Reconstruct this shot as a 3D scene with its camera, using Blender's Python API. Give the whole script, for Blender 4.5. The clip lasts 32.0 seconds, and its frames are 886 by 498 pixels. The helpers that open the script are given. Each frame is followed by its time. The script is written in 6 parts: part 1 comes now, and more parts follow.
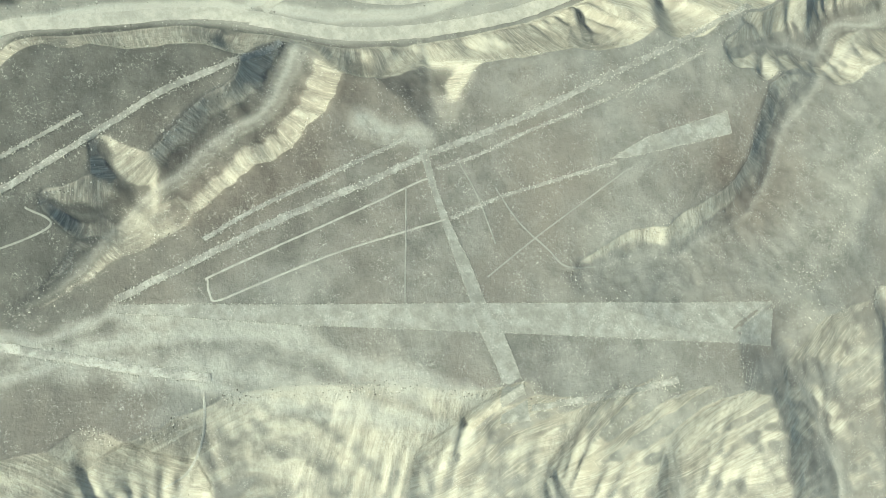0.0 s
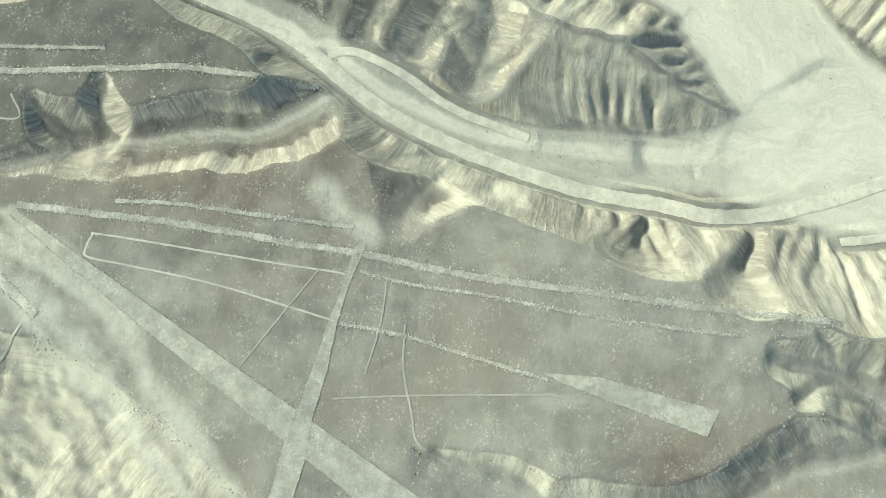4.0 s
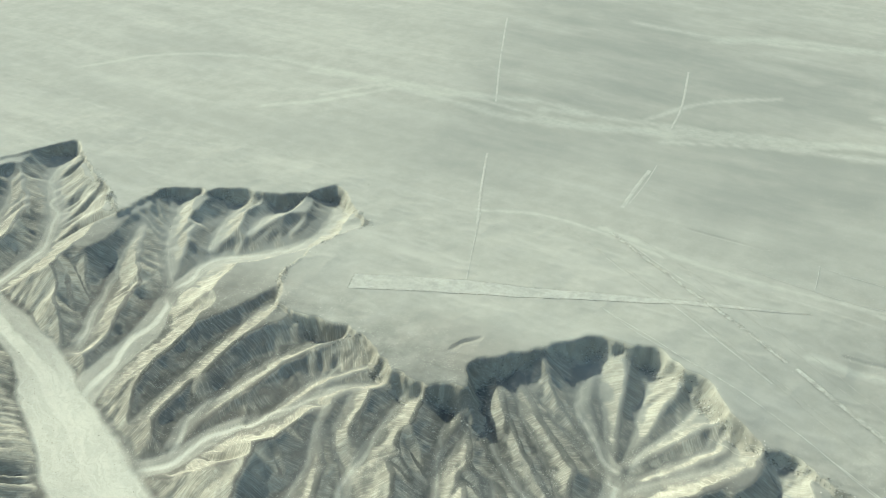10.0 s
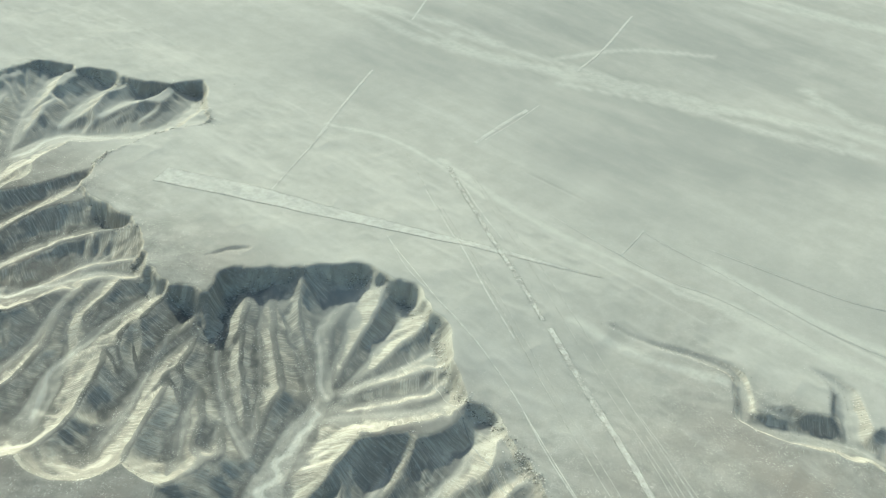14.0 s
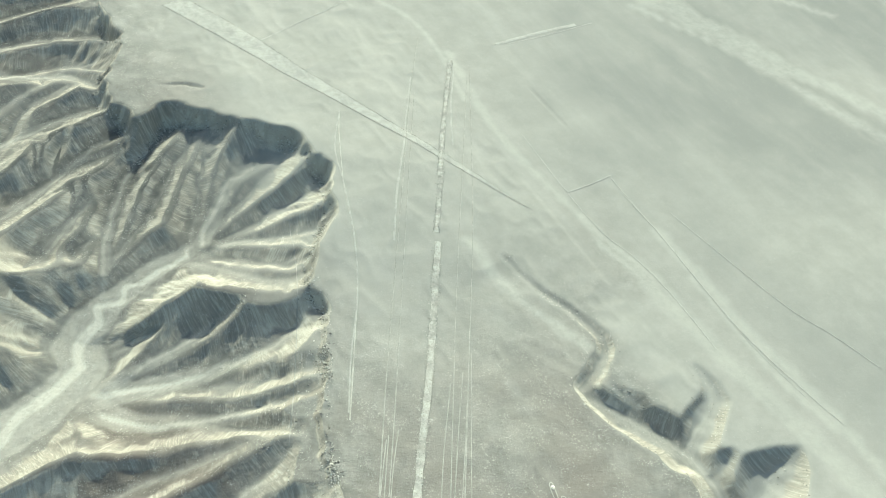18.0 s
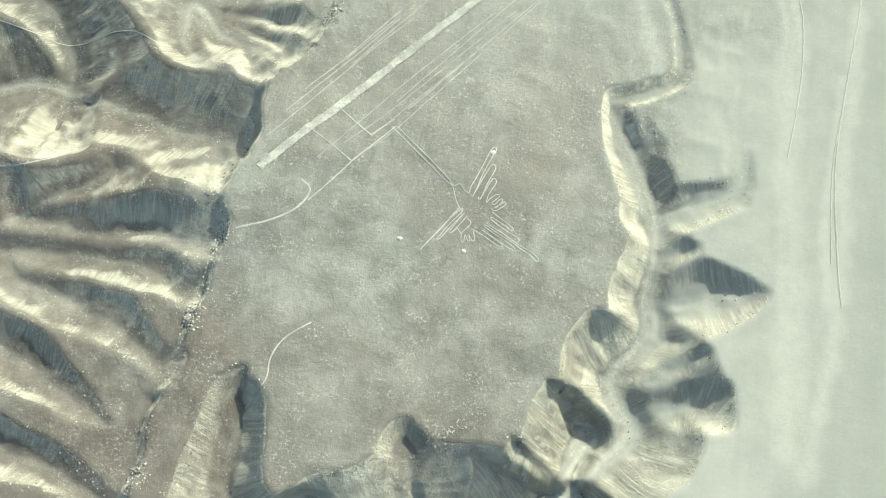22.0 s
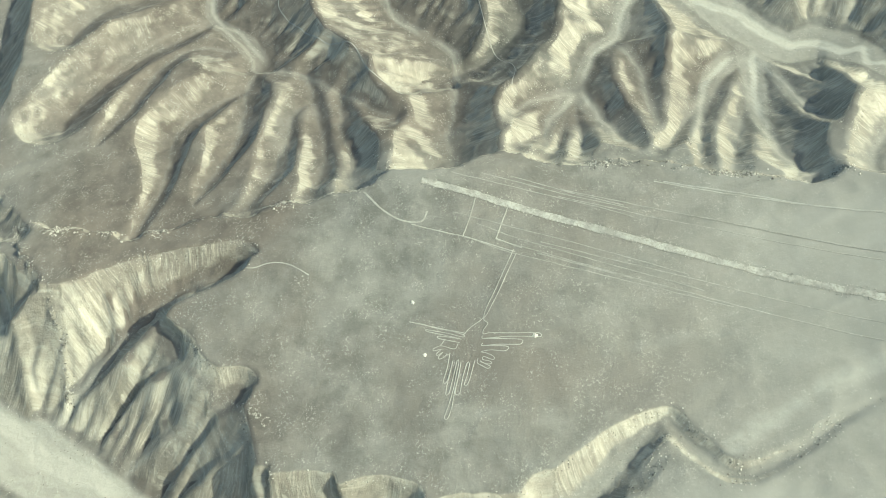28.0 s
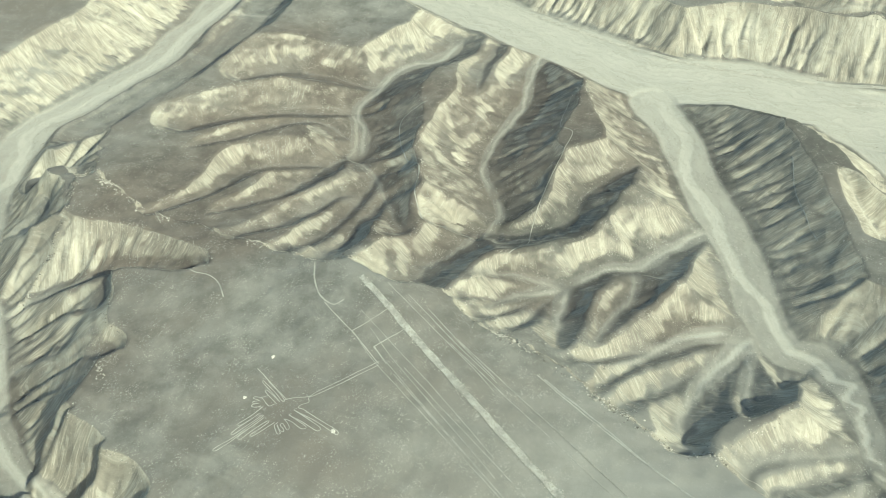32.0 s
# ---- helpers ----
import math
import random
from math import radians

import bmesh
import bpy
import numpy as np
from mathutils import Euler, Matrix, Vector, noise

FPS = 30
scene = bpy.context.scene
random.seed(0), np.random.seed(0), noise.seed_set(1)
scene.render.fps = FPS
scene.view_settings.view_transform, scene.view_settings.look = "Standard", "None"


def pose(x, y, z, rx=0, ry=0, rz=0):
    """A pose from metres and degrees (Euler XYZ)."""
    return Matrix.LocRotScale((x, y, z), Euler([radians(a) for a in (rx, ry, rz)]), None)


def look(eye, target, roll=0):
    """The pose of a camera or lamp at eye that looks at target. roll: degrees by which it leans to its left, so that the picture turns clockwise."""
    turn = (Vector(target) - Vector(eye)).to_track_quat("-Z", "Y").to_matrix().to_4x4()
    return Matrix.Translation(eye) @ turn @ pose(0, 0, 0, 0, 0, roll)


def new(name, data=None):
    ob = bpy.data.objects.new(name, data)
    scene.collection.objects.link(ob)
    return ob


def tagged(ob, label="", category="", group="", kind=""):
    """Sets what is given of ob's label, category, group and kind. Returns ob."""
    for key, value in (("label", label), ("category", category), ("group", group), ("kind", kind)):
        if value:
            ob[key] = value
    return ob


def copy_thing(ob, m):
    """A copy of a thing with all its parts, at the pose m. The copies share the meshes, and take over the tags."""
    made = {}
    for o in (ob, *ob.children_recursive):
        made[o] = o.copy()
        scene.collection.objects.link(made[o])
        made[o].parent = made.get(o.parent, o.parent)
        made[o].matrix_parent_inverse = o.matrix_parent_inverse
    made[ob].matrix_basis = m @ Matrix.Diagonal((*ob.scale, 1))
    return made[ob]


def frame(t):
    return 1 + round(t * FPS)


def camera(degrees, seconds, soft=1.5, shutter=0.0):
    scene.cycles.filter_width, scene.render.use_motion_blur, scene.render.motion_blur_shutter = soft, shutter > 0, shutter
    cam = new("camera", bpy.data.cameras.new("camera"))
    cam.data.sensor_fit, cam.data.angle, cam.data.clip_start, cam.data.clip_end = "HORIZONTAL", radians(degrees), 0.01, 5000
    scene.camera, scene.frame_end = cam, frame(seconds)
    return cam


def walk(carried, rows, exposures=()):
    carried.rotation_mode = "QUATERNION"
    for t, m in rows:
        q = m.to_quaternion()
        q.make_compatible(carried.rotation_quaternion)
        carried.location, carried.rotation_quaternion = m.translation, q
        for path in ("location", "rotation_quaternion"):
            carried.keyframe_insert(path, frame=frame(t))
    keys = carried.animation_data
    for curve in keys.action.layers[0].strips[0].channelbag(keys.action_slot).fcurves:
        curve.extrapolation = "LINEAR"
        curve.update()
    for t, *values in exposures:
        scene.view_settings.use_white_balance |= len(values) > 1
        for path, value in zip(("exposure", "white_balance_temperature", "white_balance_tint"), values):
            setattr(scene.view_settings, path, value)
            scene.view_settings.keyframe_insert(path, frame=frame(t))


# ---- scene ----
cam = camera(49.9, 32.0, soft=0.9)
METRES, EYE, TILT, LEAN, TURN = 1120.0, 267.7, 0.0, 0.0, 0.0
ROWS = [
    (0.0, 0.0, 0.0, 0.0, 55.55, -78.54, -17.18),
    (0.5, 0.0084, 0.014, 0.0003, 60.3, -81.11, -17.07),
    (1.0, 0.015, 0.0286, 0.0, 66.38, -84.09, -15.23),
    (1.5, 0.0216, 0.0427, 0.001, 71.75, -84.35, -12.95),
    (2.0, 0.0259, 0.0583, 0.0004, 75.32, -83.42, -10.69),
    (2.5, 0.0296, 0.0736, -0.0006, 78.28, -82.3, -9.22),
    (4.5, 0.0314, 0.1373, -0.0038, 100.44, -72.17, 3.21),
    (5.0, 0.0284, 0.1523, -0.0044, 110.43, -65.77, 8.27),
    (5.5, 0.0247, 0.1679, -0.0053, 121.8, -59.46, 10.12),
    (6.0, 0.0187, 0.1835, -0.0066, 133.6, -52.52, 10.76),
    (6.5, 0.0129, 0.1987, -0.0081, 141.98, -47.58, 10.96),
    (7.0, 0.0066, 0.2144, -0.009, 145.79, -43.99, 10.84),
    (7.5, -0.001, 0.2302, -0.0105, 145.76, -39.61, 10.25),
    (8.0, -0.0082, 0.2448, -0.0119, 143.91, -35.24, 8.56),
    (8.5, -0.016, 0.26, -0.0134, 141.4, -32.46, 6.67),
    (9.0, -0.0253, 0.2743, -0.0144, 136.31, -31.09, 4.16),
    (9.5, -0.0346, 0.2875, -0.0163, 127.44, -30.67, 1.59),
    (10.0, -0.0435, 0.3015, -0.0168, 120.21, -31.46, -0.61),
    (10.5, -0.0512, 0.3149, -0.0164, 117.5, -32.1, -1.85),
    (11.0, -0.0606, 0.328, -0.017, 117.84, -32.41, -2.07),
    (11.5, -0.0692, 0.3413, -0.0165, 120.08, -33.21, -2.26),
    (12.0, -0.0786, 0.3544, -0.0168, 123.32, -34.13, -1.08),
    (12.5, -0.0887, 0.3667, -0.0167, 124.6, -34.16, -1.51),
    (13.0, -0.099, 0.3792, -0.0165, 125.62, -34.12, -2.92),
    (13.5, -0.1094, 0.3911, -0.016, 127.53, -35.17, -3.85),
    (14.0, -0.1203, 0.4028, -0.0153, 129.85, -36.52, -4.45),
    (14.5, -0.1313, 0.4141, -0.0142, 132.39, -37.8, -4.85),
    (16.5, -0.1815, 0.4537, -0.0124, 141.43, -39.05, -6.36),
    (17.0, -0.1947, 0.4621, -0.0116, 144.62, -40.63, -6.87),
    (17.5, -0.2082, 0.4705, -0.0119, 147.77, -42.45, -6.64),
    (18.0, -0.222, 0.4771, -0.0111, 151.12, -44.56, -6.7),
    (18.5, -0.2367, 0.4836, -0.0111, 155.91, -50.45, -7.77),
    (19.0, -0.2527, 0.4887, -0.0121, 160.29, -59.5, -9.01),
    (19.5, -0.2674, 0.4933, -0.0122, 163.84, -64.23, -9.86),
    (20.0, -0.2823, 0.4972, -0.0124, 169.09, -66.0, -9.11),
    (20.5, -0.2973, 0.4988, -0.013, 174.14, -65.85, -7.84),
    (21.0, -0.3126, 0.5001, -0.0131, 179.52, -66.95, -7.33),
    (21.5, -0.3276, 0.5005, -0.0132, 186.85, -68.69, -5.71),
    (22.0, -0.3421, 0.4996, -0.0136, 192.99, -69.01, -4.15),
    (22.5, -0.3567, 0.4978, -0.0132, 198.28, -69.38, -2.33),
    (23.0, -0.3706, 0.4938, -0.0134, 203.41, -69.25, 0.52),
    (23.5, -0.3844, 0.4887, -0.0137, 208.17, -68.14, 1.28),
    (24.0, -0.3973, 0.4825, -0.0144, 214.3, -67.28, 1.7),
    (24.5, -0.4099, 0.4756, -0.0155, 221.31, -66.51, 2.42),
    (26.5, -0.4512, 0.4337, -0.0177, 242.92, -60.56, 4.13),
    (27.0, -0.4597, 0.4212, -0.019, 249.72, -59.06, 5.7),
    (27.5, -0.4668, 0.4085, -0.0206, 255.99, -57.24, 6.32),
    (28.0, -0.4729, 0.3944, -0.0236, 260.45, -54.8, 7.32),
    (28.5, -0.4772, 0.3807, -0.0247, 264.66, -52.22, 7.75),
    (29.0, -0.4818, 0.3667, -0.0269, 269.71, -49.29, 7.22),
    (29.5, -0.4852, 0.3527, -0.0286, 274.46, -46.19, 6.43),
    (30.0, -0.4881, 0.3381, -0.0304, 279.22, -43.31, 5.07),
    (30.5, -0.4892, 0.3228, -0.0318, 283.57, -41.1, 3.72),
    (31.0, -0.4903, 0.3087, -0.0342, 288.06, -39.56, 2.96),
    (31.5, -0.491, 0.2938, -0.0355, 291.08, -39.1, 1.95),
    (32.0, -0.4911, 0.2788, -0.0372, 293.26, -39.84, 0.46),
]
EXPOSURES = [(0.0, 0.38, 6300, -10), (4.5, 0.42, 6300, -9), (6.0, 0.5, 5950, -9), (7.0, 0.55, 5850, -10), (9.0, 0.32, 5900, -10), (10.5, 0.38, 6250, -9), (13.0, 0.42, 6050, -8), (17.0, 0.39, 6100, -8), (19.0, 0.7, 6200, -8), (22.0, 0.64, 6300, -8), (24.0, 0.48, 6400, -8), (27.0, 0.44, 6400, -9), (30.0, 0.15, 6450, -9), (32.0, 0.19, 6350, -10)]
walk(cam, [(t, pose(0, 0, EYE, TILT, LEAN, TURN) @ pose(METRES * x, METRES * y, METRES * z, 90 + pitch, roll, yaw)) for t, x, y, z, yaw, pitch, roll in ROWS], EXPOSURES)

# ---- sky and sun ----
SUN_TO = Vector((-0.37, -0.93, 0.0)).normalized()
SUN_UP = radians(35)
world = bpy.data.worlds.new("sky")
scene.world = world
world.use_nodes = True
wn = world.node_tree.nodes
sky = wn.new("ShaderNodeTexSky")
sky.sky_type = "NISHITA"
sky.sun_disc = False
sky.sun_elevation = SUN_UP
sky.sun_rotation = math.atan2(SUN_TO.x, SUN_TO.y)
sky.dust_density = 3.0
wn["Background"].inputs["Strength"].default_value = 0.15
world.node_tree.links.new(sky.outputs[0], wn["Background"].inputs[0])
sun_data = bpy.data.lights.new("sun", "SUN")
sun_data.energy, sun_data.angle, sun_data.color = 4.7, radians(0.5), (1.0, 0.95, 0.86)
sun = new("sun", sun_data)
toward = Vector((SUN_TO.x * math.cos(SUN_UP), SUN_TO.y * math.cos(SUN_UP), math.sin(SUN_UP)))
sun.matrix_world = look((0, 0, 900), Vector((0, 0, 900)) - toward)


# ---- materials ----
class Nodes:
    """A short way to write a node material."""

    def __init__(self, name):
        self.mat = bpy.data.materials.new(name)
        self.mat.use_nodes = True
        self.tree = self.mat.node_tree
        self.bsdf = self.tree.nodes["Principled BSDF"]
        self.bsdf.inputs["Roughness"].default_value = 0.95
        self.bsdf.inputs["Specular IOR Level"].default_value = 0.15

    def node(self, kind, **values):
        n = self.tree.nodes.new("ShaderNode" + kind)
        for key, value in values.items():
            if key == "operation":
                n.operation = value
        return n

    def put(self, value, socket):
        if hasattr(value, "links"):
            self.tree.links.new(value, socket)
        else:
            socket.default_value = value

    def place(self):
        return self.node("NewGeometry").outputs["Position"]

    def noise(self, scale, detail=4.0, rough=0.6, stretch=None, twist=0.0):
        n = self.node("TexNoise")
        at = self.place()
        if stretch:
            m = self.node("Mapping")
            m.inputs["Scale"].default_value = stretch
            m.inputs["Rotation"].default_value = (0, 0, twist)
            self.put(at, m.inputs["Vector"])
            at = m.outputs[0]
        self.put(at, n.inputs["Vector"])
        n.inputs["Scale"].default_value = scale
        n.inputs["Detail"].default_value = detail
        n.inputs["Roughness"].default_value = rough
        return n.outputs["Fac"]

    def ramp(self, value, low, high, a=0.0, b=1.0):
        n = self.node("MapRange")
        n.interpolation_type = "SMOOTHSTEP"
        for key, v in zip(("Value", "From Min", "From Max", "To Min", "To Max"), (value, low, high, a, b)):
            self.put(v, n.inputs[key])
        return n.outputs[0]

    def math(self, op, a, b=0.0):
        n = self.node("Math", operation=op)
        self.put(a, n.inputs[0])
        self.put(b, n.inputs[1])
        return n.outputs[0]

    def mix(self, fac, a, b):
        n = self.node("Mix")
        n.data_type = "RGBA"
        for v, k in ((fac, 0), (a, 6), (b, 7)):
            self.put((*v, 1.0) if isinstance(v, tuple) else v, n.inputs[k])
        return n.outputs[2]

    def streaks(self, across, along, scale=1.0, sway=0.0):
        """Noise drawn out along the fall of the slopes."""
        c = self.node("CombineXYZ")
        self.put(self.math("MULTIPLY", self.attribute("flow_u"), across), c.inputs[0])
        side = self.attribute("flow_v")
        if sway:
            side = self.math("ADD", side, self.math("MULTIPLY", self.noise(0.11, 3), sway))
        self.put(self.math("MULTIPLY", side, along), c.inputs[1])
        n = self.node("TexNoise")
        n.inputs["Scale"].default_value, n.inputs["Detail"].default_value, n.inputs["Roughness"].default_value = scale, 5.0, 0.65
        self.put(c.outputs[0], n.inputs["Vector"])
        return n.outputs["Fac"]

    def attribute(self, name):
        n = self.node("Attribute")
        n.attribute_name = name
        return n.outputs["Fac"]

    def upright(self):
        n = self.node("SeparateXYZ")
        self.put(self.node("NewGeometry").outputs["Normal"], n.inputs[0])
        return n.outputs[2]

    def bump(self, height, strength, distance):
        n = self.node("Bump")
        n.inputs["Strength"].default_value = strength
        n.inputs["Distance"].default_value = distance
        self.put(height, n.inputs["Height"])
        self.tree.links.new(n.outputs[0], self.bsdf.inputs["Normal"])

    def done(self, colour):
        self.put((*colour, 1.0) if isinstance(colour, tuple) else colour, self.bsdf.inputs["Base Color"])
        return self.mat


def ground_material():
    n = Nodes("desert_ground")
    broad, patch, grain, fine = n.noise(0.012, 5), n.noise(0.09, 6, 0.65), n.noise(0.7, 6, 0.75), n.noise(4.0, 4, 0.75)
    lumps = n.noise(0.28, 6, 0.72)
    threads = n.streaks(1.3, 0.12)
    runs, braid = n.streaks(0.55, 0.05), n.streaks(0.05, 0.42, 1.0, 16.0)
    # varnished tops
    varnish = n.mix(n.ramp(patch, 0.3, 0.7), (0.150, 0.147, 0.126), (0.262, 0.255, 0.218))
    varnish = n.mix(n.ramp(n.noise(0.035, 6, 0.65), 0.46, 0.68, 0.0, 0.5), varnish, (0.275, 0.267, 0.228))
    varnish = n.mix(n.ramp(broad, 0.4, 0.65), varnish, (0.190, 0.172, 0.143))
    wisp = n.noise(0.045, 6, 0.62, (1.0, 0.4, 1.0), radians(40))
    varnish = n.mix(n.ramp(wisp, 0.53, 0.66, 0.0, 0.5), varnish, (0.30, 0.293, 0.25))
    varnish = n.mix(n.math("MULTIPLY", n.attribute("brown"), 0.8), varnish, n.mix(n.ramp(patch, 0.3, 0.7), (0.112, 0.094, 0.076), (0.180, 0.152, 0.122)))
    varnish = n.mix(n.math("MULTIPLY", n.attribute("dark"), 0.95), varnish, n.mix(n.ramp(patch, 0.3, 0.7), (0.080, 0.079, 0.069), (0.130, 0.126, 0.108)))
    # pale gravel plain with drifts and washes, distance haze painted into its paler tone
    pale = n.mix(n.ramp(patch, 0.3, 0.75), (0.272, 0.268, 0.229), (0.325, 0.314, 0.268))
    drift = n.noise(0.05, 6, 0.6, (1.0, 0.12, 1.0), radians(-18))
    pale = n.mix(n.ramp(drift, 0.42, 0.7, 0.0, 0.35), pale, (0.40, 0.385, 0.33))
    pale = n.mix(n.ramp(n.noise(0.018, 5, 0.6, (1.0, 0.25, 1.0), radians(-14)), 0.45, 0.7, 0.0, 0.5), pale, (0.235, 0.233, 0.202))
    pale = n.mix(n.math("MULTIPLY", n.attribute("dark"), n.ramp(n.noise(0.03, 4, 0.6, (1.0, 0.3, 1.0), radians(-16)), 0.3, 0.7, 0.3, 1.0)), pale, (0.215, 0.215, 0.188))
    top = n.mix(n.attribute("pale"), varnish, pale)
    # slopes of loose scree
    scree = n.mix(n.ramp(n.noise(0.05, 5), 0.35, 0.65), (0.61, 0.57, 0.443), (0.44, 0.409, 0.318))
    scree = n.mix(n.ramp(n.noise(0.021, 4), 0.42, 0.58, 0.0, 0.7), scree, (0.26, 0.238, 0.19))
    scree = n.mix(n.math("MULTIPLY", n.attribute("brown"), 0.35), scree, (0.235, 0.197, 0.155))
    scree = n.mix(n.math("MULTIPLY", n.attribute("dark"), 0.5), scree, (0.185, 0.175, 0.145))
    scree = n.mix(n.ramp(n.streaks(0.14, 0.03), 0.36, 0.62, 0.5, 0.0), scree, (0.20, 0.182, 0.146))
    scree = n.mix(n.ramp(runs, 0.38, 0.58, 0.35, 0.0), scree, (0.19, 0.172, 0.138))
    scree = n.mix(n.ramp(threads, 0.48, 0.64, 0.0, 0.6), scree, (0.50, 0.47, 0.37))
    scree = n.mix(n.ramp(threads, 0.50, 0.34, 0.0, 0.3), scree, (0.17, 0.154, 0.124))
    scree = n.mix(n.ramp(lumps, 0.52, 0.7, 0.0, 0.4), scree, (0.20, 0.182, 0.148))
    scree = n.mix(n.math("MULTIPLY", n.attribute("rill"), n.ramp(grain, 0.35, 0.6, 0.35, 0.95)), scree, (0.50, 0.475, 0.385))
    # scree beside the plain takes on some of its painted haze
    scree = n.mix(n.math("MULTIPLY", n.attribute("pale"), 0.25), scree, (0.36, 0.35, 0.295))
    ragged = n.math("ADD", n.math("MULTIPLY", n.math("SUBTRACT", n.noise(0.13, 5, 0.65), 0.5), 0.10), n.math("MULTIPLY", n.math("SUBTRACT", n.streaks(0.35, 0.05), 0.5), 0.09))
    steep = n.ramp(n.math("ADD", n.math("ADD", n.upright(), ragged), n.math("MULTIPLY", n.attribute("brown"), 0.05)), 0.95, 0.855)
    colour = n.mix(steep, top, scree)
    # dry stream beds
    sand = n.mix(n.ramp(braid, 0.40, 0.64), (0.495, 0.476, 0.392), (0.43, 0.412, 0.34))
    sand = n.mix(n.ramp(n.streaks(0.04, 0.2, 1.0, 22.0), 0.50, 0.66, 0.0, 0.35), sand, (0.37, 0.355, 0.29))
    sand = n.mix(n.ramp(n.noise(1.4, 5, 0.75), 0.55, 0.72, 0.0, 0.5), sand, (0.30, 0.285, 0.235))
    colour = n.mix(n.attribute("bed"), colour, sand)
    colour = n.mix(n.math("MULTIPLY", n.math("MULTIPLY", n.attribute("worn"), n.ramp(n.attribute("pale"), 0.0, 1.0, 1.0, 0.6)), n.ramp(lumps, 0.3, 0.62, 0.35, 0.75)), colour, (0.42, 0.41, 0.345))
    # rubble, pebbles and dark stones
    stony = n.ramp(n.attribute("pale"), 0.2, 0.9, 1.0, 0.25)
    speck = n.math("MULTIPLY", n.ramp(n.noise(0.16, 5, 0.7), 0.46, 0.6), n.ramp(n.noise(1.3, 5, 0.8), 0.52, 0.66))
    colour = n.mix(n.math("MULTIPLY", n.math("MULTIPLY", speck, 0.7), stony), colour, (0.50, 0.485, 0.41))
    colour = n.mix(n.math("MULTIPLY", n.ramp(grain, 0.55, 0.75, 0.0, 0.26), stony), colour, (0.42, 0.405, 0.335))
    colour = n.mix(n.math("MULTIPLY", n.ramp(n.noise(1.9, 5, 0.8), 0.55, 0.72, 0.0, 0.26), stony), colour, (0.11, 0.105, 0.09))
    colour = n.mix(n.math("MULTIPLY", n.ramp(fine, 0.5, 0.8, 0.0, 0.3), stony), colour, (0.13, 0.12, 0.10))
    relief = n.math("MULTIPLY", n.math("ADD", n.math("MULTIPLY", grain, 0.5), n.math("MULTIPLY", fine, 0.14)), stony)
    relief = n.math("ADD", relief, n.math("MULTIPLY", n.math("MULTIPLY", lumps, 0.6), stony))
    relief = n.math("ADD", relief, n.math("MULTIPLY", n.math("ADD", n.math("ADD", n.math("MULTIPLY", runs, 0.55), n.math("MULTIPLY", threads, 0.42)), n.math("MULTIPLY", lumps, 1.1)), n.math("MULTIPLY", n.ramp(n.upright(), 0.93, 0.80), n.ramp(n.noise(0.03, 3), 0.38, 0.62, 0.25, 1.0))))
    n.bump(relief, 1.0, 0.5)
    return n.done(colour)


def cleared_material(name, light, dark, blotch=0.5):
    n = Nodes(name)
    colour = n.mix(n.ramp(n.noise(0.28, 6, 0.72), 0.36, 0.64), light, dark)
    colour = n.mix(n.ramp(n.noise(1.3, 5, 0.7), 0.5, 0.68, 0.0, blotch), colour, (0.20, 0.19, 0.16))
    colour = n.mix(n.ramp(n.noise(4.0, 4), 0.55, 0.75, 0.0, 0.35), colour, (0.17, 0.16, 0.135))
    fleck = n.math("MULTIPLY", n.ramp(n.noise(0.3, 5, 0.7), 0.48, 0.6), n.ramp(n.noise(1.7, 5, 0.8), 0.5, 0.62))
    colour = n.mix(n.math("MULTIPLY", fleck, blotch), colour, (0.56, 0.545, 0.46))
    colour = n.mix(n.ramp(n.noise(0.07, 4, 0.6), 0.40, 0.62, 0.0, 0.6 * blotch), colour, (0.205, 0.199, 0.169))
    n.bump(n.noise(3.0, 4), 0.6, 0.2)
    return n.done(colour)


def stone_material(name, light, dark):
    n = Nodes(name)
    chance = n.math("FRACT", n.math("ADD", n.node("NewGeometry").outputs["Random Per Island"], n.node("ObjectInfo").outputs["Random"]))
    return n.done(n.mix(n.ramp(chance, 0.1, 0.9), dark, light))


def plain_material(name, colour, rough=0.5, metal=0.0):
    n = Nodes(name)
    n.bsdf.inputs["Roughness"].default_value, n.bsdf.inputs["Metallic"].default_value = rough, metal
    dust = n.mix(n.ramp(n.noise(2.0, 4), 0.4, 0.8, 0.0, 0.35), colour, (0.35, 0.33, 0.27))
    return n.done(dust)


GROUND = ground_material()
ROAD = cleared_material("graded_dirt", (0.52, 0.495, 0.405), (0.41, 0.39, 0.32), 0.2)
CLEARED = cleared_material("cleared_ground", (0.335, 0.328, 0.28), (0.245, 0.238, 0.202), 0.6)
OLD_CLEARED = cleared_material("old_clearing", (0.285, 0.279, 0.238), (0.205, 0.2, 0.17), 0.8)
RUBBLE = cleared_material("rubble_line", (0.38, 0.37, 0.315), (0.235, 0.228, 0.195), 0.85)
LINE = cleared_material("pale_line", (0.42, 0.41, 0.345), (0.33, 0.32, 0.27), 0.35)
BRIGHT = cleared_material("scraped_line", (0.46, 0.448, 0.38), (0.37, 0.36, 0.305), 0.2)
STRIP = cleared_material("cleared_strip", (0.47, 0.457, 0.388), (0.31, 0.30, 0.257), 0.7)
THIN = cleared_material("thin_line", (0.35, 0.34, 0.29), (0.27, 0.265, 0.225), 0.35)
PLAIN_LINE = cleared_material("plain_line", (0.378, 0.37, 0.318), (0.315, 0.31, 0.267), 0.2)
FAINT = cleared_material("faint_line", (0.31, 0.305, 0.26), (0.25, 0.245, 0.21), 0.4)
